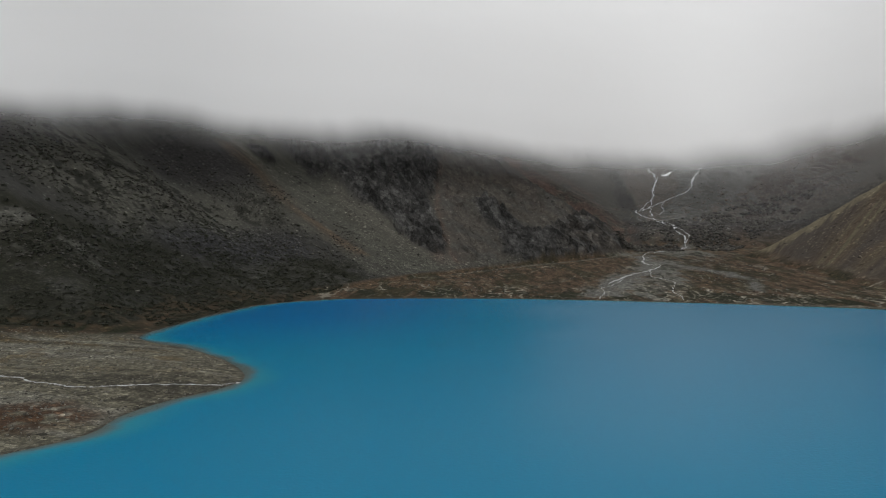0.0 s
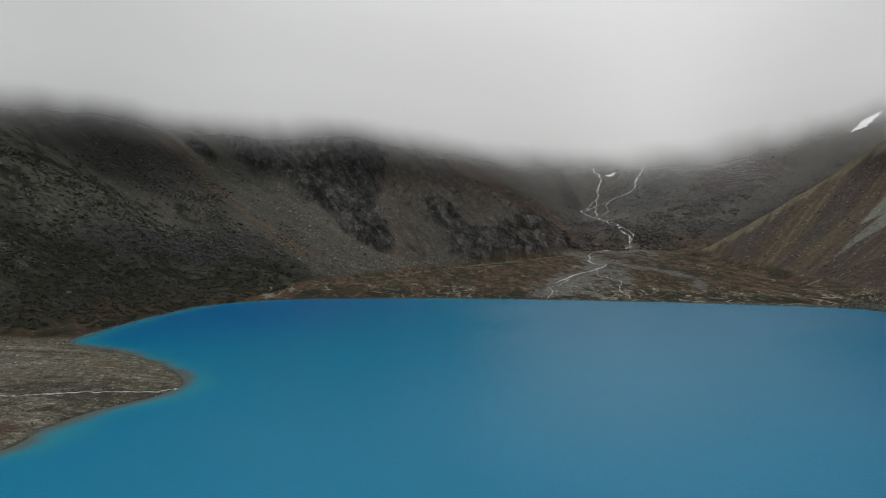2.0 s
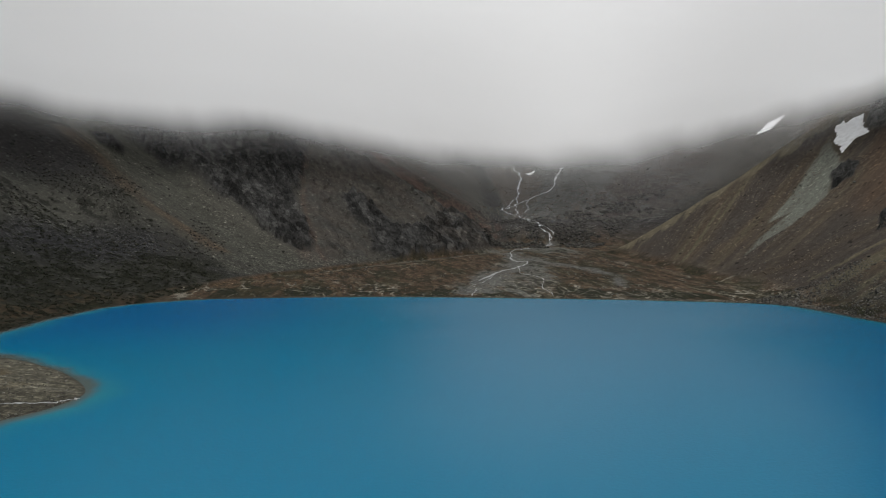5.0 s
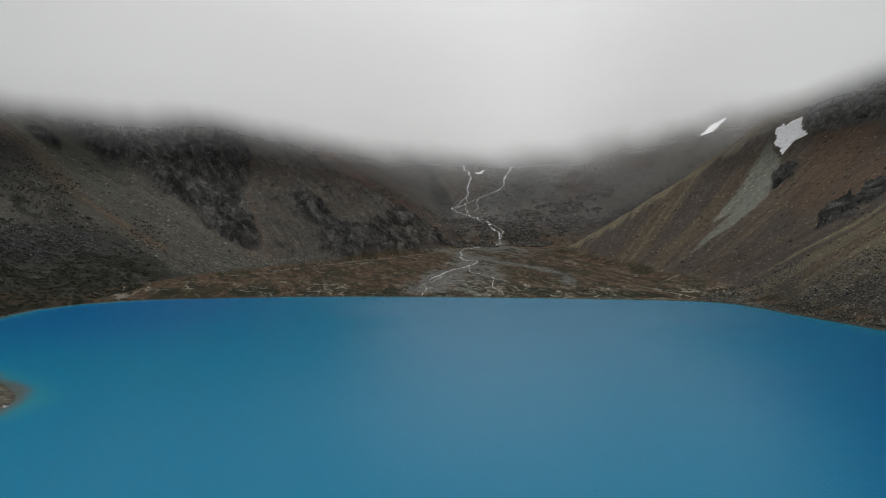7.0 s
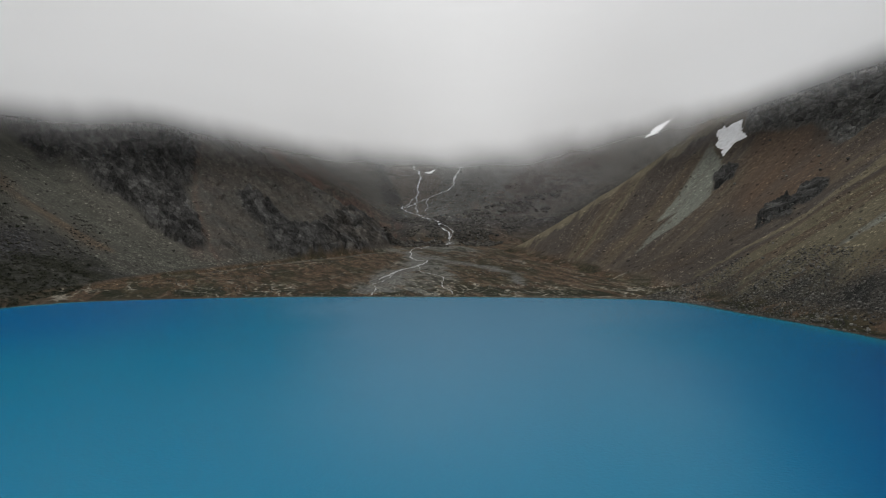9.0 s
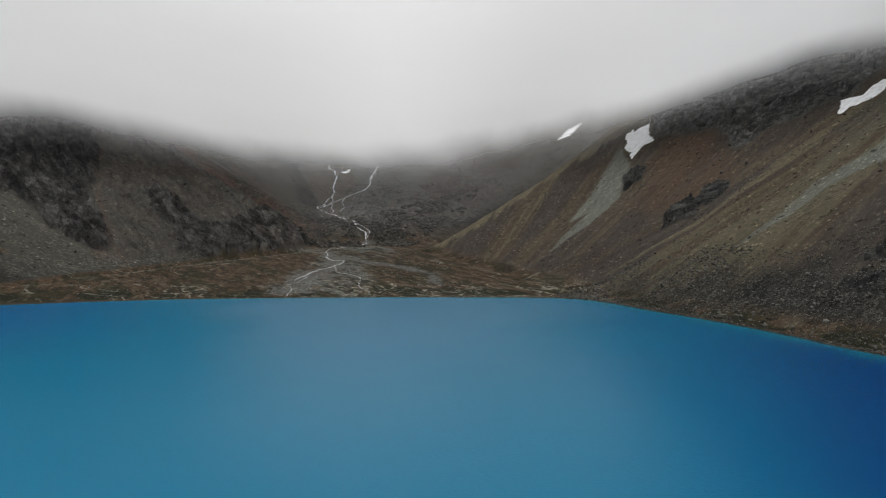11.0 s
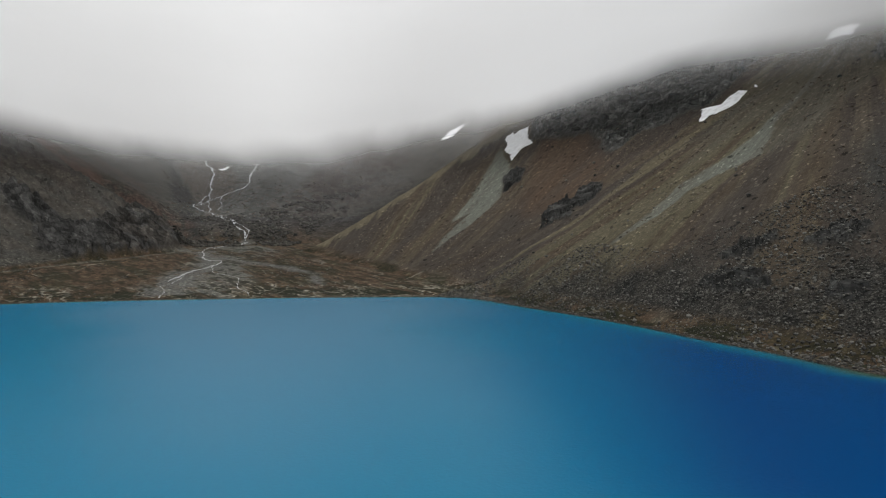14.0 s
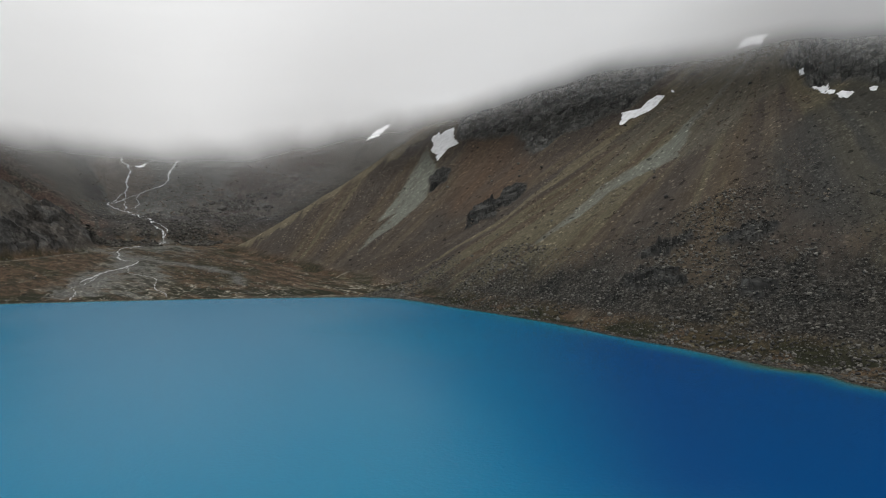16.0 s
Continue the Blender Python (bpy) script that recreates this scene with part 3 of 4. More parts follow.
    c = blend(c, (0.026, 0.022, 0.013), fan * (1 - open_side) * ease(small + tiny, -0.6, 0.1) * 0.85)
    rim_a = (1 - rocky) * ease(-k["ea"], 3, 6) * ease(k["ea"], -12, -8) * ease(x, -40, 40) * ease(-k["ha"], -4, -1)
    c = blend(c, (0.125, 0.114, 0.092), fan * rim_a * 0.8)
    bog = ease(44 - d + 22 * small, 0, 16) * ease(d, 1.5, 4)
    c = blend(c, (0.017, 0.018, 0.009), fan * bog * 1.05 * ease(rough(x, deep * 1.3, 17, 85, 4, 0.6), -0.08, 0.06) * 0.95)
    bend_x, bend_y = x + 7 * small + 2.5 * tiny, deep + 5 * rough(x, deep, 11, 88, 3)
    vein = 1 - np.abs(rough(bend_x, bend_y, 13, 83, 2))
    hair = 1 - np.abs(rough(bend_x, bend_y * 1.2, 6.5, 183, 2))
    wide = 1 - np.abs(rough(phi * 200 + 7 * small, rho * 0.35, 30, 86, 2))
    near_shore = ease(95 - d + 40 * patch, 0, 60)
    veins = np.maximum(ease(vein, 0.93, 0.975) * ease(rough(x, deep, 40, 90, 2), -0.35, 0.1), 0.8 * ease(hair, 0.93, 0.98) * ease(rough(x, deep, 26, 91, 2), -0.1, 0.25)) * near_shore
    veins = veins * ease(37 - bearing, 0, 4)
    veins = np.maximum(veins, 0.7 * ease(37 - bearing, 0, 4) * ease(wide, 0.982, 0.995) * ease(230 - d, 0, 60))
    c = blend(c, (0.27, 0.245, 0.20), fan * veins * open_side * 0.9)
    mottle = rough(x, deep, 4.0, 89, 3, 0.65)
    c = blend(c, (0.018, 0.018, 0.010), fan * ease(mottle, 0.06, 0.28) * 0.75)
    c = blend(c, (0.130, 0.112, 0.080), fan * ease(-mottle, 0.3, 0.5) * 0.4 * open_side)
    wash, along = line_distance(x, y, WASH)
    side = line_distance(x, y, WASH_SIDE)[0]
    gravel = np.maximum(ease(7 + 10 * along + 14 * small + 5 * tiny - wash, 0, 9), ease(9 + 8 * small - side, 0, 8) * 0.9)
    c = blend(c, (0.125, 0.122, 0.112), fan * gravel * (0.75 + 0.5 * mottle))
    c = blend(c, (0.12, 0.105, 0.08), fan * ease(9 - d, 0, 6) * ease(bearing, 20, 26) * ease(37 - bearing, 0, 3) * 0.7)
    c = blend(c, (0.045, 0.042, 0.040), k["bank"] * np.clip(1 - np.maximum(a, b), 0, 1) * ease(455 + 25 * small - d, 0, 40) * 0.9)
    # spit: pale pebbles in old shore lines, rust moss, a wet rim
    lines = rough(x * 0.3 + y, y * 0.06 - x * 0.02, 7, 87, 3)
    s = k["spit"] * np.clip(1 - a, 0, 1)
    c = blend(c, (0.108, 0.099, 0.072), s * 0.95)
    c = blend(c, (0.026, 0.023, 0.017), s * ease(lines + 0.35 * tiny, 0.14, 0.36) * 0.65)
    c = blend(c, (0.150, 0.142, 0.118), s * ease(-lines + 0.3 * tiny, 0.12, 0.4) * 0.7)
    c = blend(c, (0.098, 0.070, 0.034), s * ease(small + lines * 0.5, 0.1, 0.5) * ease(y, 225, 260) * 0.6)
    red = within(x, y, [(-125, 172), (-112, 186), (-98, 191), (-86, 185), (-88, 172), (-110, 160)], 5, 9, 45)
    c = blend(c, (0.046, 0.020, 0.008), s * red * ease(tiny + small, -0.35, 0.1) * 0.85)
    wet = ease(2.2 - d, 0, 2) * ease(d, -4, -0.5)
    c = blend(c, (0.048, 0.044, 0.036), wet * 0.8)
    rubbly = 0.22 + 0.3 * ease(patch + small, 0.0, 0.7) * np.maximum(a, b)
    rubbly = np.maximum(rubbly, np.maximum(b * low, a * np.maximum(rubble, 0.6 * ease(40 - z, 0, 20))))
    rubbly = np.maximum(rubbly, k["bank"] * ease(470 - d, 0, 40))
    rubbly = np.maximum(rubbly, np.maximum(0.7 * s + 0.5 * fan, 0.8 * heap_b))
    u = np.where(k["hb"] > k["ha"], far + (near - far) * (k["cone"] > 0.5), np.where(k["ha"] > 0.2, k["along_a"], np.where(k["bank"] > 0.5, 300 * np.arctan2(x - 230, y - 800), 170 * phi)))
    hard_a, hard_b = (rocky > 0.3) & (k["ha"] > k["hb"]), (rocky > 0.3) & (k["hb"] > k["ha"])
    u = np.where(hard_a, 0.77 * x + 0.64 * z, u)
    slide = np.stack([u, np.where(hard_a, 0.77 * z - 0.64 * x, np.where(hard_b, 1.5 * z, 0)) + (1 - hard_a) * (1 - hard_b) * np.where((k["bank"] > 0.5) | (k["tall"] > 0.2), z, 0.25 * rho), z * 0], -1)
    return c * (0.885, 0.905, 0.905), np.clip(rubbly, 0, 1), np.clip(rocky * 0.95, 0, 1), slide


def build_ground():
    """One sheet: rings that follow the shore, close together near the water and on the slopes that face it."""
    around = np.concatenate([np.arange(-40, 78, 0.083), np.arange(78, 320.01, 2.0)])
    around[-1] = 320.0
    reach = np.arange(100, 600, 2.0)
    b, r = np.meshgrid(np.radians(np.arange(-40, 321, 2.0)), reach, indexing="ij")
    wet = ring_distance(r * np.sin(b), r * np.cos(b), SHORE) > 0
    first = np.where(wet.all(1), 560.0, reach[(~wet).argmax(1)]) - 14
    first[-1] = first[0]
    first = np.minimum(first, np.minimum(np.roll(first, 1), np.roll(first, -1)))
    first = np.interp(around, np.arange(-40, 321, 2.0), first)
    inner = np.linspace(0, 1, 6)[:-1]
    outer = np.concatenate([np.arange(0, 60, 1.2), np.arange(60, 400, 1.6), np.arange(400, 660, 2.2), np.arange(660, 1100, 9), np.geomspace(1100, 4400, 16)])
    ranges = np.concatenate([inner[:, None] * first, outer[:, None] + first])
    bearing = np.radians(np.broadcast_to(around, ranges.shape))
    x, y = ranges * np.sin(bearing), ranges * np.cos(bearing)
    z, k = land(x, y)
    tint, rubbly, bare, slide = ground_tint(x, y, z, k)
    ob = sheet("ground", x, y, z, GROUND, tint=tint, stony=rubbly, rock=bare, slide=slide)
    tagged(ob, "brown and grey scree slopes round a mountain lake", "mountainside", kind="structure")


def build_lake():
    around = np.concatenate([np.arange(-40, 78, 0.4), np.arange(78, 320.01, 2.0)])
    around[-1] = 320.0
    ranges = np.concatenate([np.arange(0, 150, 10.0), np.arange(150, 540, 2.5)])
    bearing, rng = np.meshgrid(np.radians(around), ranges)
    x, y = rng * np.sin(bearing), rng * np.cos(bearing)
    depth = ring_distance(x, y, SHORE)
    deg = np.degrees(bearing)
    c = np.zeros(x.shape + (3,)) + (0.001, 0.146, 0.265)
    # bluer far left and right: deep water, with dark mountain reflections tinted in
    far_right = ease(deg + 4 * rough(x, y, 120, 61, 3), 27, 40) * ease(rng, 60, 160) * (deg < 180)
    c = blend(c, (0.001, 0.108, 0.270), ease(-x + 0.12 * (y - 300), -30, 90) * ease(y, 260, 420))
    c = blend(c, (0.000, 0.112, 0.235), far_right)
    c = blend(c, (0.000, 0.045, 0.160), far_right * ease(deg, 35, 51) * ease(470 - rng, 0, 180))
    # paler water below the valley: the bright cloud's reflection put into the colour
    cloud_sheen = ease(deg + 3 * rough(x, y, 90, 62, 3), 2, 12) * ease(39 - deg + 3 * rough(x, y, 90, 64, 3), 0, 14) * ease(rng, 60, 460)
    c = blend(c, (0.078, 0.205, 0.312), cloud_sheen * 0.85)
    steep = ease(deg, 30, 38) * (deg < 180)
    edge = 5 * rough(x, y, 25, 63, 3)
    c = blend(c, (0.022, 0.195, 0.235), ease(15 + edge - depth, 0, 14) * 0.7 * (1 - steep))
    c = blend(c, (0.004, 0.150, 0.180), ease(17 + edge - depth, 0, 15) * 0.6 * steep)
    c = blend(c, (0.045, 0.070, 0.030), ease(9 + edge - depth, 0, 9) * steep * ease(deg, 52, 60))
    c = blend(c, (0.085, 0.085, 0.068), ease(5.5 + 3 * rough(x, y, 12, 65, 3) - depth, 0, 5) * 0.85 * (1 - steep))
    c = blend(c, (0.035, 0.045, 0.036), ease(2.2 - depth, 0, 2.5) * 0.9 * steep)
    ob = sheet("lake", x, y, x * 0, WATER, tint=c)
    tagged(ob, "opaque turquoise blue glacial lake water, lightly rippled", "lake", kind="structure")


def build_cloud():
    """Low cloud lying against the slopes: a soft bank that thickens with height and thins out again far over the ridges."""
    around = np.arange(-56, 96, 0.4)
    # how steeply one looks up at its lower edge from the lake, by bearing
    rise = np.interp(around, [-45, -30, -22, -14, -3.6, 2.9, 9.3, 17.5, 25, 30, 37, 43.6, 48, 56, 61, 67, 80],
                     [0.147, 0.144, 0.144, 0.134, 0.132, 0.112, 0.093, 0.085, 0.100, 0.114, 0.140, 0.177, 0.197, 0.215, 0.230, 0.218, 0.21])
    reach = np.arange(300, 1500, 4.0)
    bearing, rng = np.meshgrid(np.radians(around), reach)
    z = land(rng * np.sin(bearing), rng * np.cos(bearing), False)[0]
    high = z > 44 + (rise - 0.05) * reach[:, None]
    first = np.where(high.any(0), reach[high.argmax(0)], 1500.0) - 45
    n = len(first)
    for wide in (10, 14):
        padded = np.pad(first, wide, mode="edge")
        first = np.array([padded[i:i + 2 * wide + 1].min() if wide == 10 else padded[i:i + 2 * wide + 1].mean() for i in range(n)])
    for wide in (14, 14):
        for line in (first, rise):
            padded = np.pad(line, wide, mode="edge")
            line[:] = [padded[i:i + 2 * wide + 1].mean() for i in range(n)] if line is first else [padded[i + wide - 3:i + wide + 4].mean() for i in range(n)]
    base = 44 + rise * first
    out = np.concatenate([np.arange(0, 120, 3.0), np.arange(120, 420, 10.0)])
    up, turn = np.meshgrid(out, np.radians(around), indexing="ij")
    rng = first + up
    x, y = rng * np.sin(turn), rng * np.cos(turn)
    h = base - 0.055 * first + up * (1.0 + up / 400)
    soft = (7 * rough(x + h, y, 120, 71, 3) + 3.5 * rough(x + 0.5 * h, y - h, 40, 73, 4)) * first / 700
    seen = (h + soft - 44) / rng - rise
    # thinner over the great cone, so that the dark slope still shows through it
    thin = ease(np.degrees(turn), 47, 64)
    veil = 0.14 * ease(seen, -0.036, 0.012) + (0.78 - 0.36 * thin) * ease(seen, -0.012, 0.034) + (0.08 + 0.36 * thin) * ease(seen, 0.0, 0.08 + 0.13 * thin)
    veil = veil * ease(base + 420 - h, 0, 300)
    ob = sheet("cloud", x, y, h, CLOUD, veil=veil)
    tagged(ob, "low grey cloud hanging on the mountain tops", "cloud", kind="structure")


def build_mist():
    """Thin mist across the head of the valley."""
    around = np.arange(4, 38, 0.5)
    up, turn = np.meshgrid(np.arange(0, 171, 6.0), np.radians(around), indexing="ij")
    rng = 830 + 0.6 * up - 60 * np.abs(np.degrees(turn) - 15) / 22
    x, y = rng * np.sin(turn), rng * np.cos(turn)
    clear = up - land(x, y, False)[0]
    veil = (0.03 + 0.05 * ease(up, 20, 140)) * ease(clear, 0, 35) * ease(np.degrees(turn), 4, 14) * ease(38 - np.degrees(turn), 0, 10) * (1 + 0.4 * rough(x, up, 90, 77, 3))
    veil = veil * ease(171 - up, 0, 60)
    tagged(sheet("mist", x, y, up, CLOUD, veil=veil), "thin grey mist across the head of the valley", "mist", kind="structure")


build_ground()
build_lake()
build_mist()
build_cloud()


# ------------------------------------------------------------------ snow, streams, stones, shrubs


def part(name, mesh, mat, parent, label=""):
    ob = new(name, mesh)
    if not mesh.materials:
        mesh.materials.append(mat)
    ob.parent = parent
    return tagged(ob, label) if label else ob


def heap(name, verts, faces, mat, smooth=False):
    mesh = bpy.data.meshes.new(name)
    mesh.from_pydata(verts.tolist() if isinstance(verts, np.ndarray) else verts, [], faces.tolist() if isinstance(faces, np.ndarray) else faces)
    mesh.polygons.foreach_set("use_smooth", np.full(len(mesh.polygons), smooth))
    mesh.materials.append(mat)
    return mesh


def snow_patch(ring, label, seed, thick=0.9):
    """A bank of old snow lying on the slope, thick in its middle and ragged at the rim."""
    ring = np.array(ring, float)
    lo, hi = ring.min(0) - 3, ring.max(0) + 3
    step = max((hi - lo).max() / 60, 0.35)
    x, y = np.meshgrid(np.arange(lo[0], hi[0], step), np.arange(lo[1], hi[1], step))
    ragged = min(1.7, 0.07 * (hi - lo).min())
    inside = ring_distance(x, y, ring) + ragged * rough(x, y, 3.2, 500 + seed, 4, 0.7)
    z = land(x, y)[0]
    for _ in range(3):
        z[1:-1, 1:-1] = np.maximum(z[1:-1, 1:-1], (z[:-2, 1:-1] + z[2:, 1:-1] + z[1:-1, :-2] + z[1:-1, 2:]) / 4)
    z = z + 0.35 + thick * (1 - np.exp(-np.maximum(inside, 0) / 2.5))
    cell = (inside[:-1, :-1] > 0) & (inside[1:, :-1] > 0) & (inside[:-1, 1:] > 0) & (inside[1:, 1:] > 0)
    # keep one piece: spread from the cell deepest inside
    depth = np.where(cell, inside[:-1, :-1], -1)
    one = np.zeros(cell.shape, bool)
    one[np.unravel_index(depth.argmax(), depth.shape)] = True
    for _ in range(200):
        grown = one.copy()
        grown[1:] |= one[:-1]
        grown[:-1] |= one[1:]
        grown[:, 1:] |= one[:, :-1]
        grown[:, :-1] |= one[:, 1:]
        grown &= cell
        if (grown == one).all():
            break
        one = grown
    cell = one
    i = np.arange(x.size).reshape(x.shape)
    quads = np.stack([i[:-1, :-1], i[:-1, 1:], i[1:, 1:], i[1:, :-1]], -1)[cell]
    used = np.unique(quads)
    index = np.full(x.size, -1)
    index[used] = np.arange(len(used))
    mesh = heap("snow_patch", np.stack([x, y, z], -1).reshape(-1, 3)[used], index[quads], SNOW, True)
    mid = np.array([*ring.mean(0), float(z.mean())])
    co = np.stack([x, y, z], -1).reshape(-1, 3)[used] - mid
    mesh.vertices.foreach_set("co", co.astype(np.float32).ravel())
    ob = new("snow_patch", mesh)
    ob.location = mid
    tagged(ob, label, "snow", "snow patches on the slopes")


snow_patch([(490.8, 621.3), (484.1, 614.8), (471.7, 597.5), (467.2, 585.5), (464.6, 589.3), (462.1, 595.5), (457.9, 595.6), (450.2, 593), (445, 591.9), (448.7, 600.6), (454.2, 605.3), (455.1, 614.5), (460.8, 624.8), (465.5, 625.7), (471.9, 638.2), (477.6, 642.5), (479.7, 638.1), (485.9, 642.6), (480.9, 632), (485.3, 631.7)], "jagged white snow patch below a dark crag", 1)
snow_patch([(448.2, 377.3), (464.6, 387.7), (463.7, 378), (465.5, 372), (473.9, 369.7), (479.5, 366.7), (477.1, 357.4), (466.7, 357.4), (460.1, 360.9), (455.7, 366), (454, 371.9), (449.2, 372.5)], "long white snow patch at the foot of a crag", 2)
snow_patch([(481.5, 356.1), (481.7, 354.1), (479.6, 351.6), (479.2, 354)], "tiny white snow patch on brown scree", 3, 0.4)
snow_patch([(431.9, 229.1), (427.2, 220), (413.2, 205.6), (410.9, 205.5), (409.8, 208.5), (421.6, 219.5)], "curved white snow patch under dark rock", 4)
snow_patch([(410.6, 204.8), (411.9, 202.4), (408.5, 194.8), (404.7, 196), (405.7, 201.2)], "short white snow patch under dark rock", 5)
snow_patch([(409.6, 188.6), (410.4, 186.4), (408.1, 183), (404.7, 183.2), (405.6, 186.3)], "small white snow patch under dark rock", 6)
snow_patch([(449.1, 244.3), (444.5, 239.1), (443, 237.6), (442.7, 240)], "small white snow patch on grey scree", 7, 0.5)
snow_patch([(515.1, 323.5), (527.2, 324.5), (520.3, 301.4), (507.8, 300.2), (514.4, 312.6)], "white snow patch half lost in cloud", 8)
snow_patch([(657, 1054.4), (697.6, 1084.3), (744.7, 1099.1), (687.8, 1058.5)], "distant white snow tongue half lost in cloud", 9)
snow_patch([(305.2, 1084.7), (313.1, 1083.9), (320.3, 1090.3), (323.6, 1089.3), (317.3, 1080.1), (309.7, 1078.3)], "small distant snow patch between two streams", 10, 0.5)


def make_foam(name, low, high):
    m, nodes, links, p = material(name)
    geo = nodes.new("ShaderNodeNewGeometry")
    a = node(nodes, "ShaderNodeTexNoise", i_2=0.45, i_3=4.0, i_4=0.7)
    links.new(geo.outputs["Position"], a.inputs[0])
    ramp = nodes.new("ShaderNodeValToRGB")
    ramp.color_ramp.elements[0].position, ramp.color_ramp.elements[0].color = 0.40, (*low, 1)
    ramp.color_ramp.elements[1].position, ramp.color_ramp.elements[1].color = 0.6, (*high, 1)
    links.new(a.outputs[0], ramp.inputs[0])
    links.new(ramp.outputs[0], p.inputs["Base Color"])
    p.inputs["Roughness"].default_value = 0.35
    return m


FOAM = make_foam("white_water", (0.10, 0.10, 0.095), (0.66, 0.68, 0.70))
SHALLOW = make_foam("shallow_water", (0.10, 0.10, 0.095), (0.40, 0.41, 0.41))


def stream(name, pts, width, label, seed, lift=0.7, mat=None):
    """A ribbon of running water that follows the ground, winding and changing width."""
    line = smooth_line(np.array(pts, float), False, 26)
    n = len(line)
    t = np.arange(n)
    way = np.gradient(line, axis=0)
    way /= np.linalg.norm(way, axis=1)[:, None] + 1e-9
    side = np.stack([way[:, 1], -way[:, 0]], -1)
    line = line + side * (2.4 * rough(t * 1.0, t * 0 + seed, 13, 600 + seed, 2) + 1.5 * rough(t * 1.0, t * 0 + seed, 4.5, 620 + seed, 3, 0.8))[:, None]
    half = 0.85 * width * np.clip(0.5 + 1.9 * rough(t * 1.0, t * 0 + seed, 5, 640 + seed, 4, 0.85), 0.2, 2.0)
    cols = np.array([-1, -0.4, 0.4, 1])
    x = line[:, :1] + side[:, :1] * half[:, None] * cols
    y = line[:, 1:] + side[:, 1:] * half[:, None] * cols
    z = land(x, y)[0].max(1, keepdims=True) + lift - 0.25 * np.abs(cols)
    rows = np.arange(n * 4).reshape(n, 4)
    quads = np.stack([rows[:-1, :-1], rows[:-1, 1:], rows[1:, 1:], rows[1:, :-1]], -1).reshape(-1, 4)
    ob = new(name, heap(name, np.stack([x, y, z], -1).reshape(-1, 3), quads, mat or FOAM, True))
    tagged(ob, label, "stream", kind="structure")


stream("stream", [(306, 1140), (294, 1101), (297, 1074), (283, 1043), (275, 1013), (263, 996), (243, 970), (245, 956), (255, 936), (255, 915), (265, 900), (268, 881), (271, 864), (266, 840)], 1.6, "white mountain stream tumbling over dark boulders", 1, 1.5)
stream("stream", [(385, 1130), (367, 1092), (342, 1051), (325, 1020), (308, 1010), (289, 1000), (270, 990), (258, 982), (246, 972)], 2.1, "white side stream running down grey scree", 2, 1.1)
stream("stream", [(256, 936), (262, 920), (260, 900), (272, 884), (276, 862), (268, 846)], 1.0, "white strand of a stream among dark boulders", 8, 1.5)
stream("stream", [(289, 1000), (280, 985), (276, 968), (268, 955)], 0.7, "thin white rill on grey scree", 3)
stream("stream", [(275, 1013), (268, 995), (262, 975), (256, 950)], 0.8, "thin white rill on grey scree", 4)
stream("stream", [(266, 840), (244, 820), (216, 806), (195, 755), (187, 709), (196, 698), (180, 667), (167, 653), (148, 628), (125, 592)], 1.5, "shallow pale stream winding over a gravel fan", 5, 0.4, SHALLOW)
stream("stream", [(266, 842), (252, 826), (230, 812), (218, 800)], 0.9, "thin braid of a stream on gravel", 6, 0.4, SHALLOW)
for n, braid in enumerate(([(180, 667), (170, 630), (178, 590), (165, 550), (162, 512)],
                          [(148, 628), (135, 600), (118, 570), (112, 545), (106, 527)])):
    stream("stream", braid, 0.5, "thin braid of a stream across the gravel fan", 20 + n, 0.55, SHALLOW)
stream("stream", [(-150, 234), (-137, 226), (-118, 216), (-103, 213), (-88, 216), (-70, 223), (-64, 228)], 0.75, "narrow shallow rill across a pebble spit", 7, 0.25, SHALLOW)

# stones -------------------------------------------------------------------


def stone_shape(seed, blocky=0.45):
    """A broken stone of unit size: 12 corners, 20 facets."""
    rng = np.random.RandomState(seed)
    g = (1 + 5 ** 0.5) / 2
    v = np.array([(-1, g, 0), (1, g, 0), (-1, -g, 0), (1, -g, 0), (0, -1, g), (0, 1, g), (0, -1, -g), (0, 1, -g), (g, 0, -1), (g, 0, 1), (-g, 0, -1), (-g, 0, 1)]) / 1.9
    v = v * (1 + blocky * (rng.rand(12, 1) - 0.5)) + 0.22 * (rng.rand(12, 3) - 0.5)
    v = np.sign(v) * np.abs(v) ** 0.8 * (1, 0.8, 0.62)
    f = np.array([(0, 11, 5), (0, 5, 1), (0, 1, 7), (0, 7, 10), (0, 10, 11), (1, 5, 9), (5, 11, 4), (11, 10, 2), (10, 7, 6), (7, 1, 8),
                  (3, 9, 4), (3, 4, 2), (3, 2, 6), (3, 6, 8), (3, 8, 9), (4, 9, 5), (2, 4, 11), (6, 2, 10), (8, 6, 7), (9, 8, 1)])
    return v, f


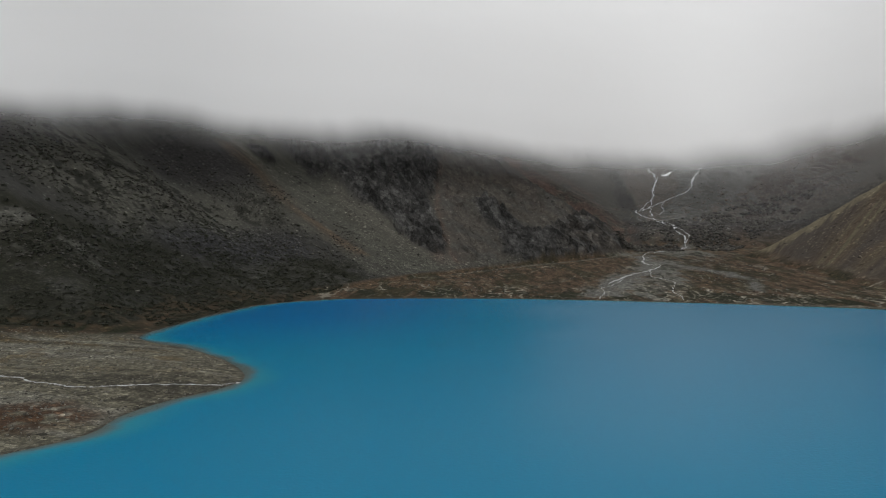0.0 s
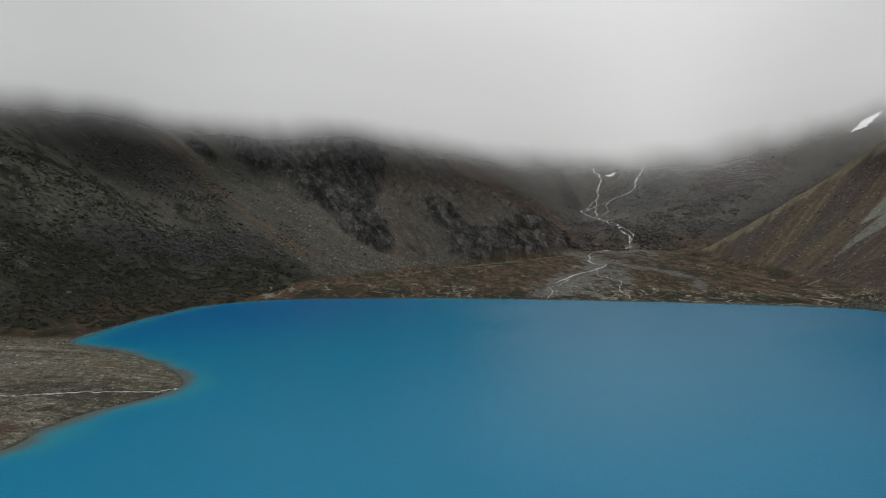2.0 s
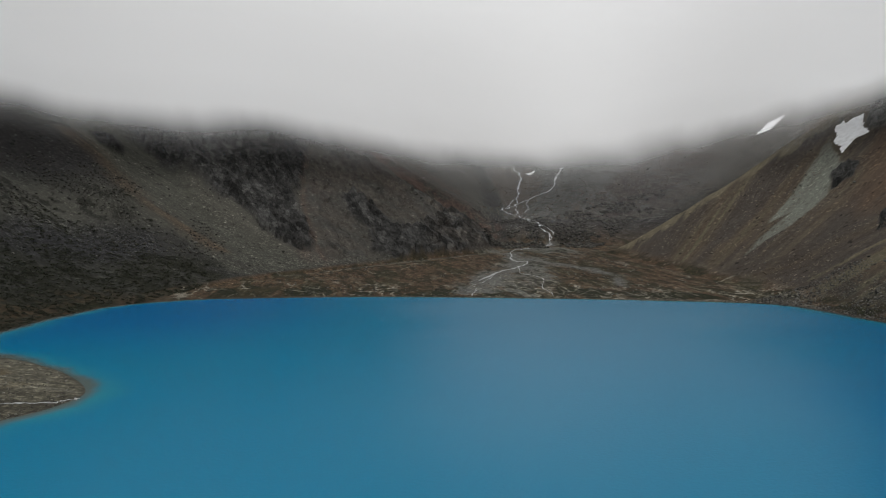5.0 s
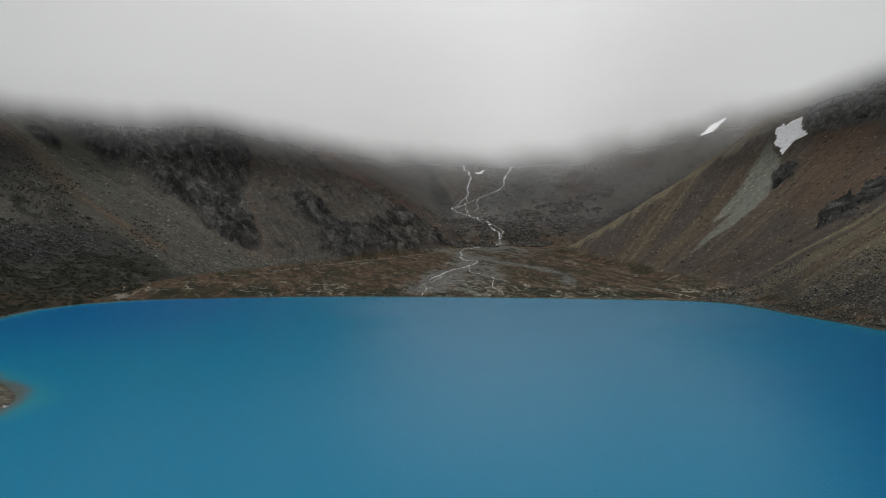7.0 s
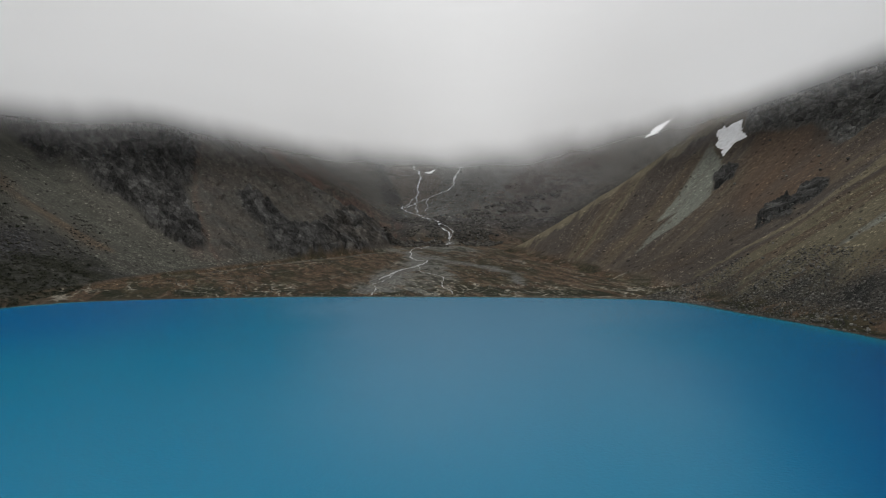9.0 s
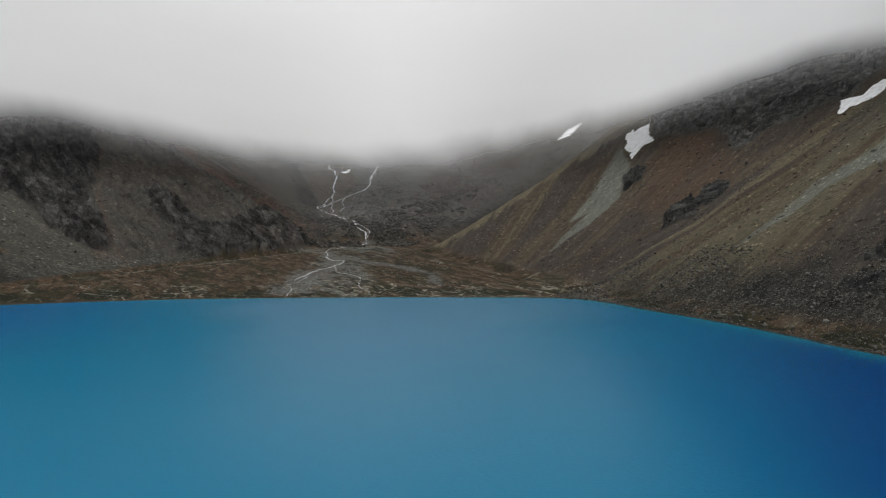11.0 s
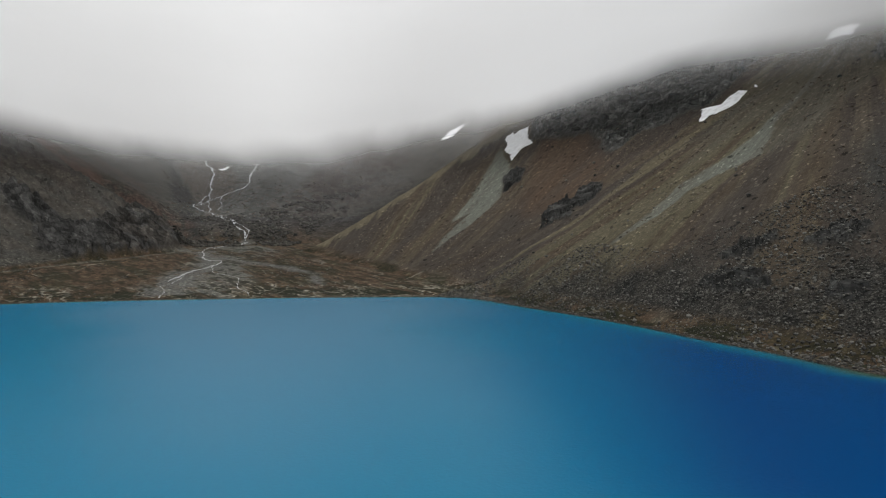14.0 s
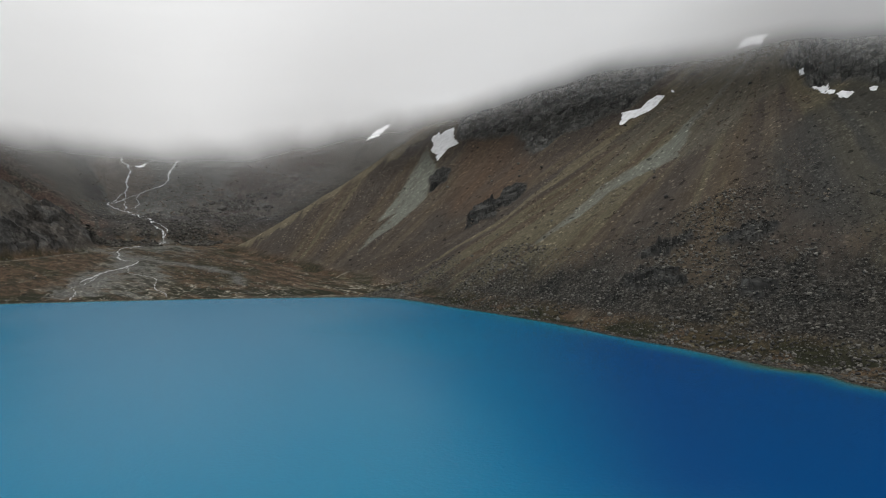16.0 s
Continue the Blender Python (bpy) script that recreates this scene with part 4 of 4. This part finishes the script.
def make_stone(name, base, spread):
    m, nodes, links, p = material(name)
    geo, info = nodes.new("ShaderNodeNewGeometry"), nodes.new("ShaderNodeObjectInfo")
    mixed = node(nodes, "ShaderNodeMath", operation="ADD")
    links.new(geo.outputs["Random Per Island"], mixed.inputs[0])
    links.new(info.outputs["Random"], mixed.inputs[1])
    wrap = node(nodes, "ShaderNodeMath", operation="FRACT")
    links.new(mixed.outputs[0], wrap.inputs[0])
    power = node(nodes, "ShaderNodeMath", operation="POWER", i_1=1.6)
    links.new(wrap.outputs[0], power.inputs[0])
    mix = node(nodes, "ShaderNodeMix", data_type="RGBA")
    mix.inputs[6].default_value, mix.inputs[7].default_value = (*base, 1), (*spread, 1)
    links.new(power.outputs[0], mix.inputs[0])
    a = node(nodes, "ShaderNodeTexNoise", i_2=1.6, i_3=5.0, i_4=0.7)
    links.new(geo.outputs["Position"], a.inputs[0])
    lum = node(nodes, "ShaderNodeMapRange", i_1=0.25, i_2=0.75, i_3=0.55, i_4=1.45)
    links.new(a.outputs[0], lum.inputs[0])
    mul = node(nodes, "ShaderNodeVectorMath", operation="SCALE")
    links.new(mix.outputs[2], mul.inputs[0])
    links.new(lum.outputs[0], mul.inputs["Scale"])
    links.new(mul.outputs[0], p.inputs["Base Color"])
    p.inputs["Roughness"].default_value = 0.9
    p.inputs["Specular IOR Level"].default_value = 0.2
    bn = node(nodes, "ShaderNodeBump", i_0=0.5, i_1=0.3)
    links.new(a.outputs[0], bn.inputs["Height"])
    links.new(bn.outputs[0], p.inputs["Normal"])
    return m


STONE_GREY = make_stone("grey_stone", (0.028, 0.027, 0.025), (0.155, 0.149, 0.132))
STONE_BROWN = make_stone("brown_stone", (0.075, 0.058, 0.044), (0.20, 0.175, 0.14))
STONE_DARK = make_stone("dark_stone", (0.022, 0.021, 0.018), (0.085, 0.079, 0.067))
STONE_PALE = make_stone("pale_pebbles", (0.05, 0.047, 0.040), (0.20, 0.19, 0.16))
SHAPES = [stone_shape(s) for s in range(8)]


def turned(n, rng, tip=0.5):
    """n turns: any heading, tipped a little."""
    a, b, c = rng.rand(n) * 6.283, (rng.rand(n) - 0.5) * 2 * tip, (rng.rand(n) - 0.5) * 2 * tip
    ca, sa, cb, sb, cc, sc = np.cos(a), np.sin(a), np.cos(b), np.sin(b), np.cos(c), np.sin(c)
    zero, one = a * 0, a * 0 + 1
    rz = np.stack([ca, -sa, zero, sa, ca, zero, zero, zero, one], -1).reshape(n, 3, 3)
    rx = np.stack([one, zero, zero, zero, cb, -sb, zero, sb, cb], -1).reshape(n, 3, 3)
    ry = np.stack([cc, zero, sc, zero, one, zero, -sc, zero, cc], -1).reshape(n, 3, 3)
    return rz @ rx @ ry


def scatter(ring, count, rng, keep=None):
    """Random places within a ring, with their heights."""
    ring = np.array(ring, float)
    lo, hi = ring.min(0), ring.max(0)
    x, y = lo[0] + rng.rand(count * 3) * (hi[0] - lo[0]), lo[1] + rng.rand(count * 3) * (hi[1] - lo[1])
    ok = ring_distance(x, y, ring) > 0
    x, y = x[ok], y[ok]
    z, k = land(x, y)
    ok = (k["shore"] > 0.3) & (z < 175)
    if keep is not None:
        ok &= keep(x, y, z, k)
    x, y, z = x[ok][:count], y[ok][:count], z[ok][:count]
    return np.stack([x, y, z], -1)


def stone_field(name, label, places, sizes, mat, rng, group=""):
    n = len(places)
    verts, faces, at = [], [], 0
    pick, spin = rng.randint(0, len(SHAPES), n), turned(n, rng)
    for s, (v, f) in enumerate(SHAPES):
        mine = np.where(pick == s)[0]
        if not len(mine):
            continue
        co = np.einsum("nij,vj->nvi", spin[mine], v) * sizes[mine, None, None] * 0.5
        co[:, :, 2] += 0.12 * sizes[mine, None]
        verts.append((co + places[mine, None, :]).reshape(-1, 3))
        faces.append((f[None] + (np.arange(len(mine)) * len(v) + at)[:, None, None]).reshape(-1, 3))
        at += len(mine) * len(v)
    mesh = heap(name, np.concatenate(verts), np.concatenate(faces), mat)
    tagged(new(name, mesh), label, "stones", kind="stuff")


def powered(rng, n, small, large, power=3.0):
    return small + (large - small) * rng.rand(n) ** power


def clumped(size, seed, level):
    return lambda x, y, z, k: rough(x, y, size, seed, 3) > level


R = np.random.RandomState(5)
TALUS = [(335, 440), (300, 470), (268, 455), (255, 380), (262, 300), (252, 230), (238, 160), (222, 100), (300, 90), (345, 150), (350, 230), (325, 300), (335, 370)]
for many, small, large, seed, level in ((20000, 0.35, 1.2, 701, -0.4), (4500, 0.8, 2.2, 703, -0.2)):
    p = scatter(TALUS, many, R, clumped(45, seed, level))
    stone_field("talus_stones", "grey angular talus stones above the lake shore", p, powered(R, len(p), small, large), STONE_GREY, R)
SLOPE_B = [(305, 480), (330, 560), (320, 690), (330, 730), (480, 620), (480, 400), (470, 280), (430, 180), (360, 110), (330, 180), (345, 300), (335, 420)]
p = scatter(SLOPE_B, 4500, R, clumped(40, 705, -0.05))
stone_field("scree_stones", "brown and grey stones on a scree slope", p, powered(R, len(p), 0.4, 1.9, 3.5), STONE_BROWN, R)
BANK = [(185, 820), (190, 900), (240, 930), (300, 935), (400, 960), (470, 960), (400, 880), (340, 840), (300, 800), (262, 815), (225, 812)]
p = scatter(BANK, 7000, R, clumped(30, 707, -0.2))
stone_field("boulder_bank_stones", "dark boulders heaped at the head of the fan", p, powered(R, len(p), 0.9, 5.0, 3.0), STONE_DARK, R)
HEADWALL = [(200, 930), (230, 1080), (420, 1120), (620, 1100), (520, 960), (420, 880), (330, 900)]
p = scatter(HEADWALL, 3000, R, clumped(60, 709, 0.0))
stone_field("headwall_stones", "grey stones strewn on the headwall", p, powered(R, len(p), 0.6, 3.4, 5.0), STONE_BROWN, R)
SLOPE_A = [(-290, 420), (-225, 375), (-160, 420), (-140, 480), (-100, 560), (-60, 640), (-90, 700), (-180, 720), (-260, 660), (-340, 560)]
p = scatter(SLOPE_A, 6500, R, lambda x, y, z, k: (rough(x, y, 45, 711, 3) > -0.1) & (z > 26 + 10 * rough(x, y, 30, 712, 2)))
stone_field("slope_stones", "dark grey stones on the slope above the spit", p, powered(R, len(p), 0.6, 2.6, 3.0), STONE_DARK, R)
FAN = [(-90, 540), (-60, 600), (40, 700), (180, 800), (260, 830), (300, 760), (270, 600), (280, 480), (150, 520), (0, 542)]
p = scatter(FAN, 2500, R, clumped(30, 713, 0.0))
stone_field("fan_stones", "small grey stones on the gravel fan", p, powered(R, len(p), 0.5, 1.8, 4.0), STONE_GREY, R)
SPIT = [(-150, 165), (-93, 150), (-80, 185), (-66, 225), (-78, 265), (-100, 290), (-135, 330), (-190, 330), (-190, 200)]
p = scatter(SPIT, 5500, R, clumped(14, 715, -0.25))
stone_field("spit_pebbles", "pale grey cobbles on the low spit", p, powered(R, len(p), 0.25, 0.9, 3.0), STONE_PALE, R)


def rim(count, rng):
    """Places along the water's edge."""
    i = rng.rand(count) * (len(SHORE) - 1)
    a = i.astype(int)
    q = SHORE[a] + (SHORE[a + 1] - SHORE[a]) * (i - a)[:, None] + (rng.rand(count, 2) - 0.5) * 7
    z, k = land(q[:, 0], q[:, 1])
    ok = (k["shore"] > -0.8) & (k["shore"] < 4.5) & (q[:, 1] > 60)
    return np.stack([q[ok, 0], q[ok, 1], np.maximum(z[ok], -0.2)], -1)


p = rim(12000, R)
p = p[np.degrees(np.arctan2(p[:, 0], p[:, 1])) > 24]
stone_field("shore_stones", "wet grey stones along the waterline", p, powered(R, len(p), 0.3, 1.3, 3.0), STONE_DARK, R)

STONE_MESHES = []
for s in range(6):
    v, f = stone_shape(50 + s, 0.6)
    bm = bmesh.new()
    corners = [bm.verts.new(c) for c in v]
    for tri in f:
        bm.faces.new([corners[i] for i in tri])
    bmesh.ops.subdivide_edges(bm, edges=bm.edges[:], cuts=1, use_grid_fill=True)
    for vert in bm.verts:
        vert.co += 0.09 * noise.noise_vector(vert.co * 2.3 + Vector((s * 9, 0, 0)))
    mesh = bpy.data.meshes.new("boulder")
    bm.to_mesh(mesh)
    bm.free()
    STONE_MESHES.append(mesh)


def boulder(x, y, size, label, group, mat, rng):
    mesh = STONE_MESHES[rng.randint(0, 6)]
    if not mesh.materials:
        mesh.materials.append(mat)
    ob = new("boulder", mesh)
    z = float(land(np.array([x]), np.array([y]))[0][0])
    ob.matrix_world = pose(x, y, z + size * 0.12, rng.rand() * 20 - 10, rng.rand() * 20 - 10, rng.rand() * 360) @ Matrix.Diagonal((size / 2, size / 2, size / 2, 1))
    tagged(ob, label, "boulder", group)


boulder(363, 921, 11, "large dark boulder standing alone on grey scree", "boulders below the headwall", STONE_GREY, R)
for ring, count, small, large, label, group in (
        (TALUS, 70, 1.5, 3.2, "grey angular boulder in talus above the water", "boulders on the talus"),
        (BANK, 60, 3.5, 7.0, "dark boulder at the head of the fan", "boulders of the bank"),
        (HEADWALL, 30, 3.0, 6.5, "grey boulder on the headwall scree", "boulders below the headwall"),
        (SLOPE_B, 50, 2.0, 4.0, "brown boulder on the scree slope", "boulders on the scree"),
        (SLOPE_A, 40, 2.0, 4.0, "dark boulder on the slope above the spit", "boulders above the spit")):
    for x, y, z in scatter(ring, count, R):
        boulder(float(x), float(y), float(powered(R, 1, small, large)[0]), label, group, STONE_GREY, R)

# shrubs -------------------------------------------------------------------


def make_leaf():
    m, nodes, links, p = material("dark_leaves")
    geo, info = nodes.new("ShaderNodeNewGeometry"), nodes.new("ShaderNodeObjectInfo")
    mixed = node(nodes, "ShaderNodeMath", operation="ADD")
    links.new(geo.outputs["Random Per Island"], mixed.inputs[0])
    links.new(info.outputs["Random"], mixed.inputs[1])
    wrap = node(nodes, "ShaderNodeMath", operation="FRACT")
    links.new(mixed.outputs[0], wrap.inputs[0])
    ramp = nodes.new("ShaderNodeValToRGB")
    ramp.color_ramp.elements[0].color = (0.010, 0.013, 0.007, 1)
    ramp.color_ramp.elements[1].color = (0.032, 0.034, 0.016, 1)
    links.new(wrap.outputs[0], ramp.inputs[0])
    links.new(ramp.outputs[0], p.inputs["Base Color"])
    p.inputs["Roughness"].default_value = 0.8
    return m


LEAF = make_leaf()
WOOD = stony("shrub_wood", colour=(0.05, 0.04, 0.03), fine=0.1, coarse=0.4)


def foliage_shape(seed, clumps=36):
    """Small leaf sprays over an uneven dome of unit radius."""
    rng = np.random.RandomState(seed)
    verts, faces = [], []
    for n in range(clumps):
        a, u = rng.rand() * 6.283, rng.rand()
        r = (0.35 + 0.65 * rng.rand() ** 0.5) * (0.8 + 0.35 * math.sin(2 * a + seed) * rng.rand())
        c = np.array([r * math.cos(a) * (1 - 0.35 * u), r * math.sin(a) * (1 - 0.35 * u), 0.12 + 0.75 * u * (1.05 - 0.6 * r)])
        e1, e2 = rng.randn(3), rng.randn(3)
        e1 /= np.linalg.norm(e1)
        e2 = np.cross(e1, e2)
        e2 /= np.linalg.norm(e2) + 1e-9
        s = 0.14 + 0.16 * rng.rand()
        base = len(verts)
        verts += [c - e1 * s, c + e2 * s * 0.6, c + e1 * s, c - e2 * s * 0.6 + 0.05 * rng.randn(3)]
        faces += [(base, base + 1, base + 2), (base, base + 2, base + 3)]
    return np.array(verts), np.array(faces)


SPRAYS = [foliage_shape(s) for s in range(5)]


def thicket(name, label, places, sizes, rng, thin=1):
    n = len(places)
    pick = rng.randint(0, len(SPRAYS), n)
    verts, faces, at = [], [], 0
    for s, (v, f) in enumerate(SPRAYS):
        mine = np.where(pick == s)[0]
        if not len(mine):
            continue
        spin = turned(len(mine), rng, 0.25)
        co = np.einsum("nij,vj->nvi", spin, v * (1.25, 0.85, 0.7)) * sizes[mine, None, None]
        verts.append((co + places[mine, None, :]).reshape(-1, 3))
        faces.append((f[None] + (np.arange(len(mine)) * len(v) + at)[:, None, None]).reshape(-1, 3))
        at += len(mine) * len(v)
    mesh = heap(name, np.concatenate(verts), np.concatenate(faces), LEAF)
    tagged(new(name, mesh), label, "shrubs", kind="stuff")


def shrub_thing(seed):
    """One shrub: forked stems and a crown of small leaf sprays."""
    rng = np.random.RandomState(900 + seed)
    root = new("shrub")
    bm = bmesh.new()
    for _ in range(5):
        a, lean = rng.rand() * 6.283, 0.3 + 0.5 * rng.rand()
        foot, tip = Vector((0, 0, -0.15)), Vector((math.cos(a) * lean, math.sin(a) * lean, 0.55))
        turn = (tip - foot).to_track_quat("Z", "Y").to_matrix().to_4x4()
        bmesh.ops.create_cone(bm, segments=5, radius1=0.05, radius2=0.015, depth=(tip - foot).length, matrix=Matrix.Translation((foot + tip) / 2) @ turn)
    mesh = bpy.data.meshes.new("stems")
    bm.to_mesh(mesh)
    bm.free()
    part("stems", mesh, WOOD, root)
    v, f = foliage_shape(40 + seed, 110)
    part("foliage", heap("foliage", v, f, LEAF), LEAF, root)
    return tagged(root, "dark green dwarf shrub on stony ground", "shrub", "shrubs above the spit")


BUSHES = [(-262, 352), (-215, 328), (-155, 345), (-126, 395), (-112, 440), (-100, 540), (-72, 615), (-90, 640), (-135, 610), (-170, 560), (-235, 520), (-285, 470), (-300, 420)]
p = scatter(BUSHES, 5200, R, lambda x, y, z, k: (rough(x, y, 38, 801, 3) > 0.25 * (z - 18) / 18 - 0.15 + 0.2 * ease(x, -185, -120)) & (k["r"] > 362))
thicket("undergrowth", "dense dark green undergrowth above the lake", p, powered(R, len(p), 0.5, 2.2, 2.2), R)
UPPER = [(-300, 430), (-240, 400), (-180, 440), (-130, 560), (-110, 640), (-160, 700), (-230, 620), (-300, 540)]
p = scatter(UPPER, 2000, R, clumped(50, 803, -0.1))
thicket("scattered_shrubs", "scattered low dark shrubs on the scree", p, powered(R, len(p), 0.7, 2.3, 2.0), R)
firsts = [shrub_thing(s) for s in range(3)]
spots = np.concatenate([scatter(BUSHES, 60, R), scatter(UPPER, 50, R)])
for n, (x, y, z) in enumerate(spots):
    size = 1.0 + 1.4 * R.rand()
    m = pose(float(x), float(y), float(z), 0, 0, R.rand() * 360) @ Matrix.Diagonal((size, size, size * 0.9, 1))
    if n < 3:
        firsts[n].matrix_basis = m
    else:
        copied = copy_thing(firsts[n % 3], Matrix())
        copied.matrix_basis = m
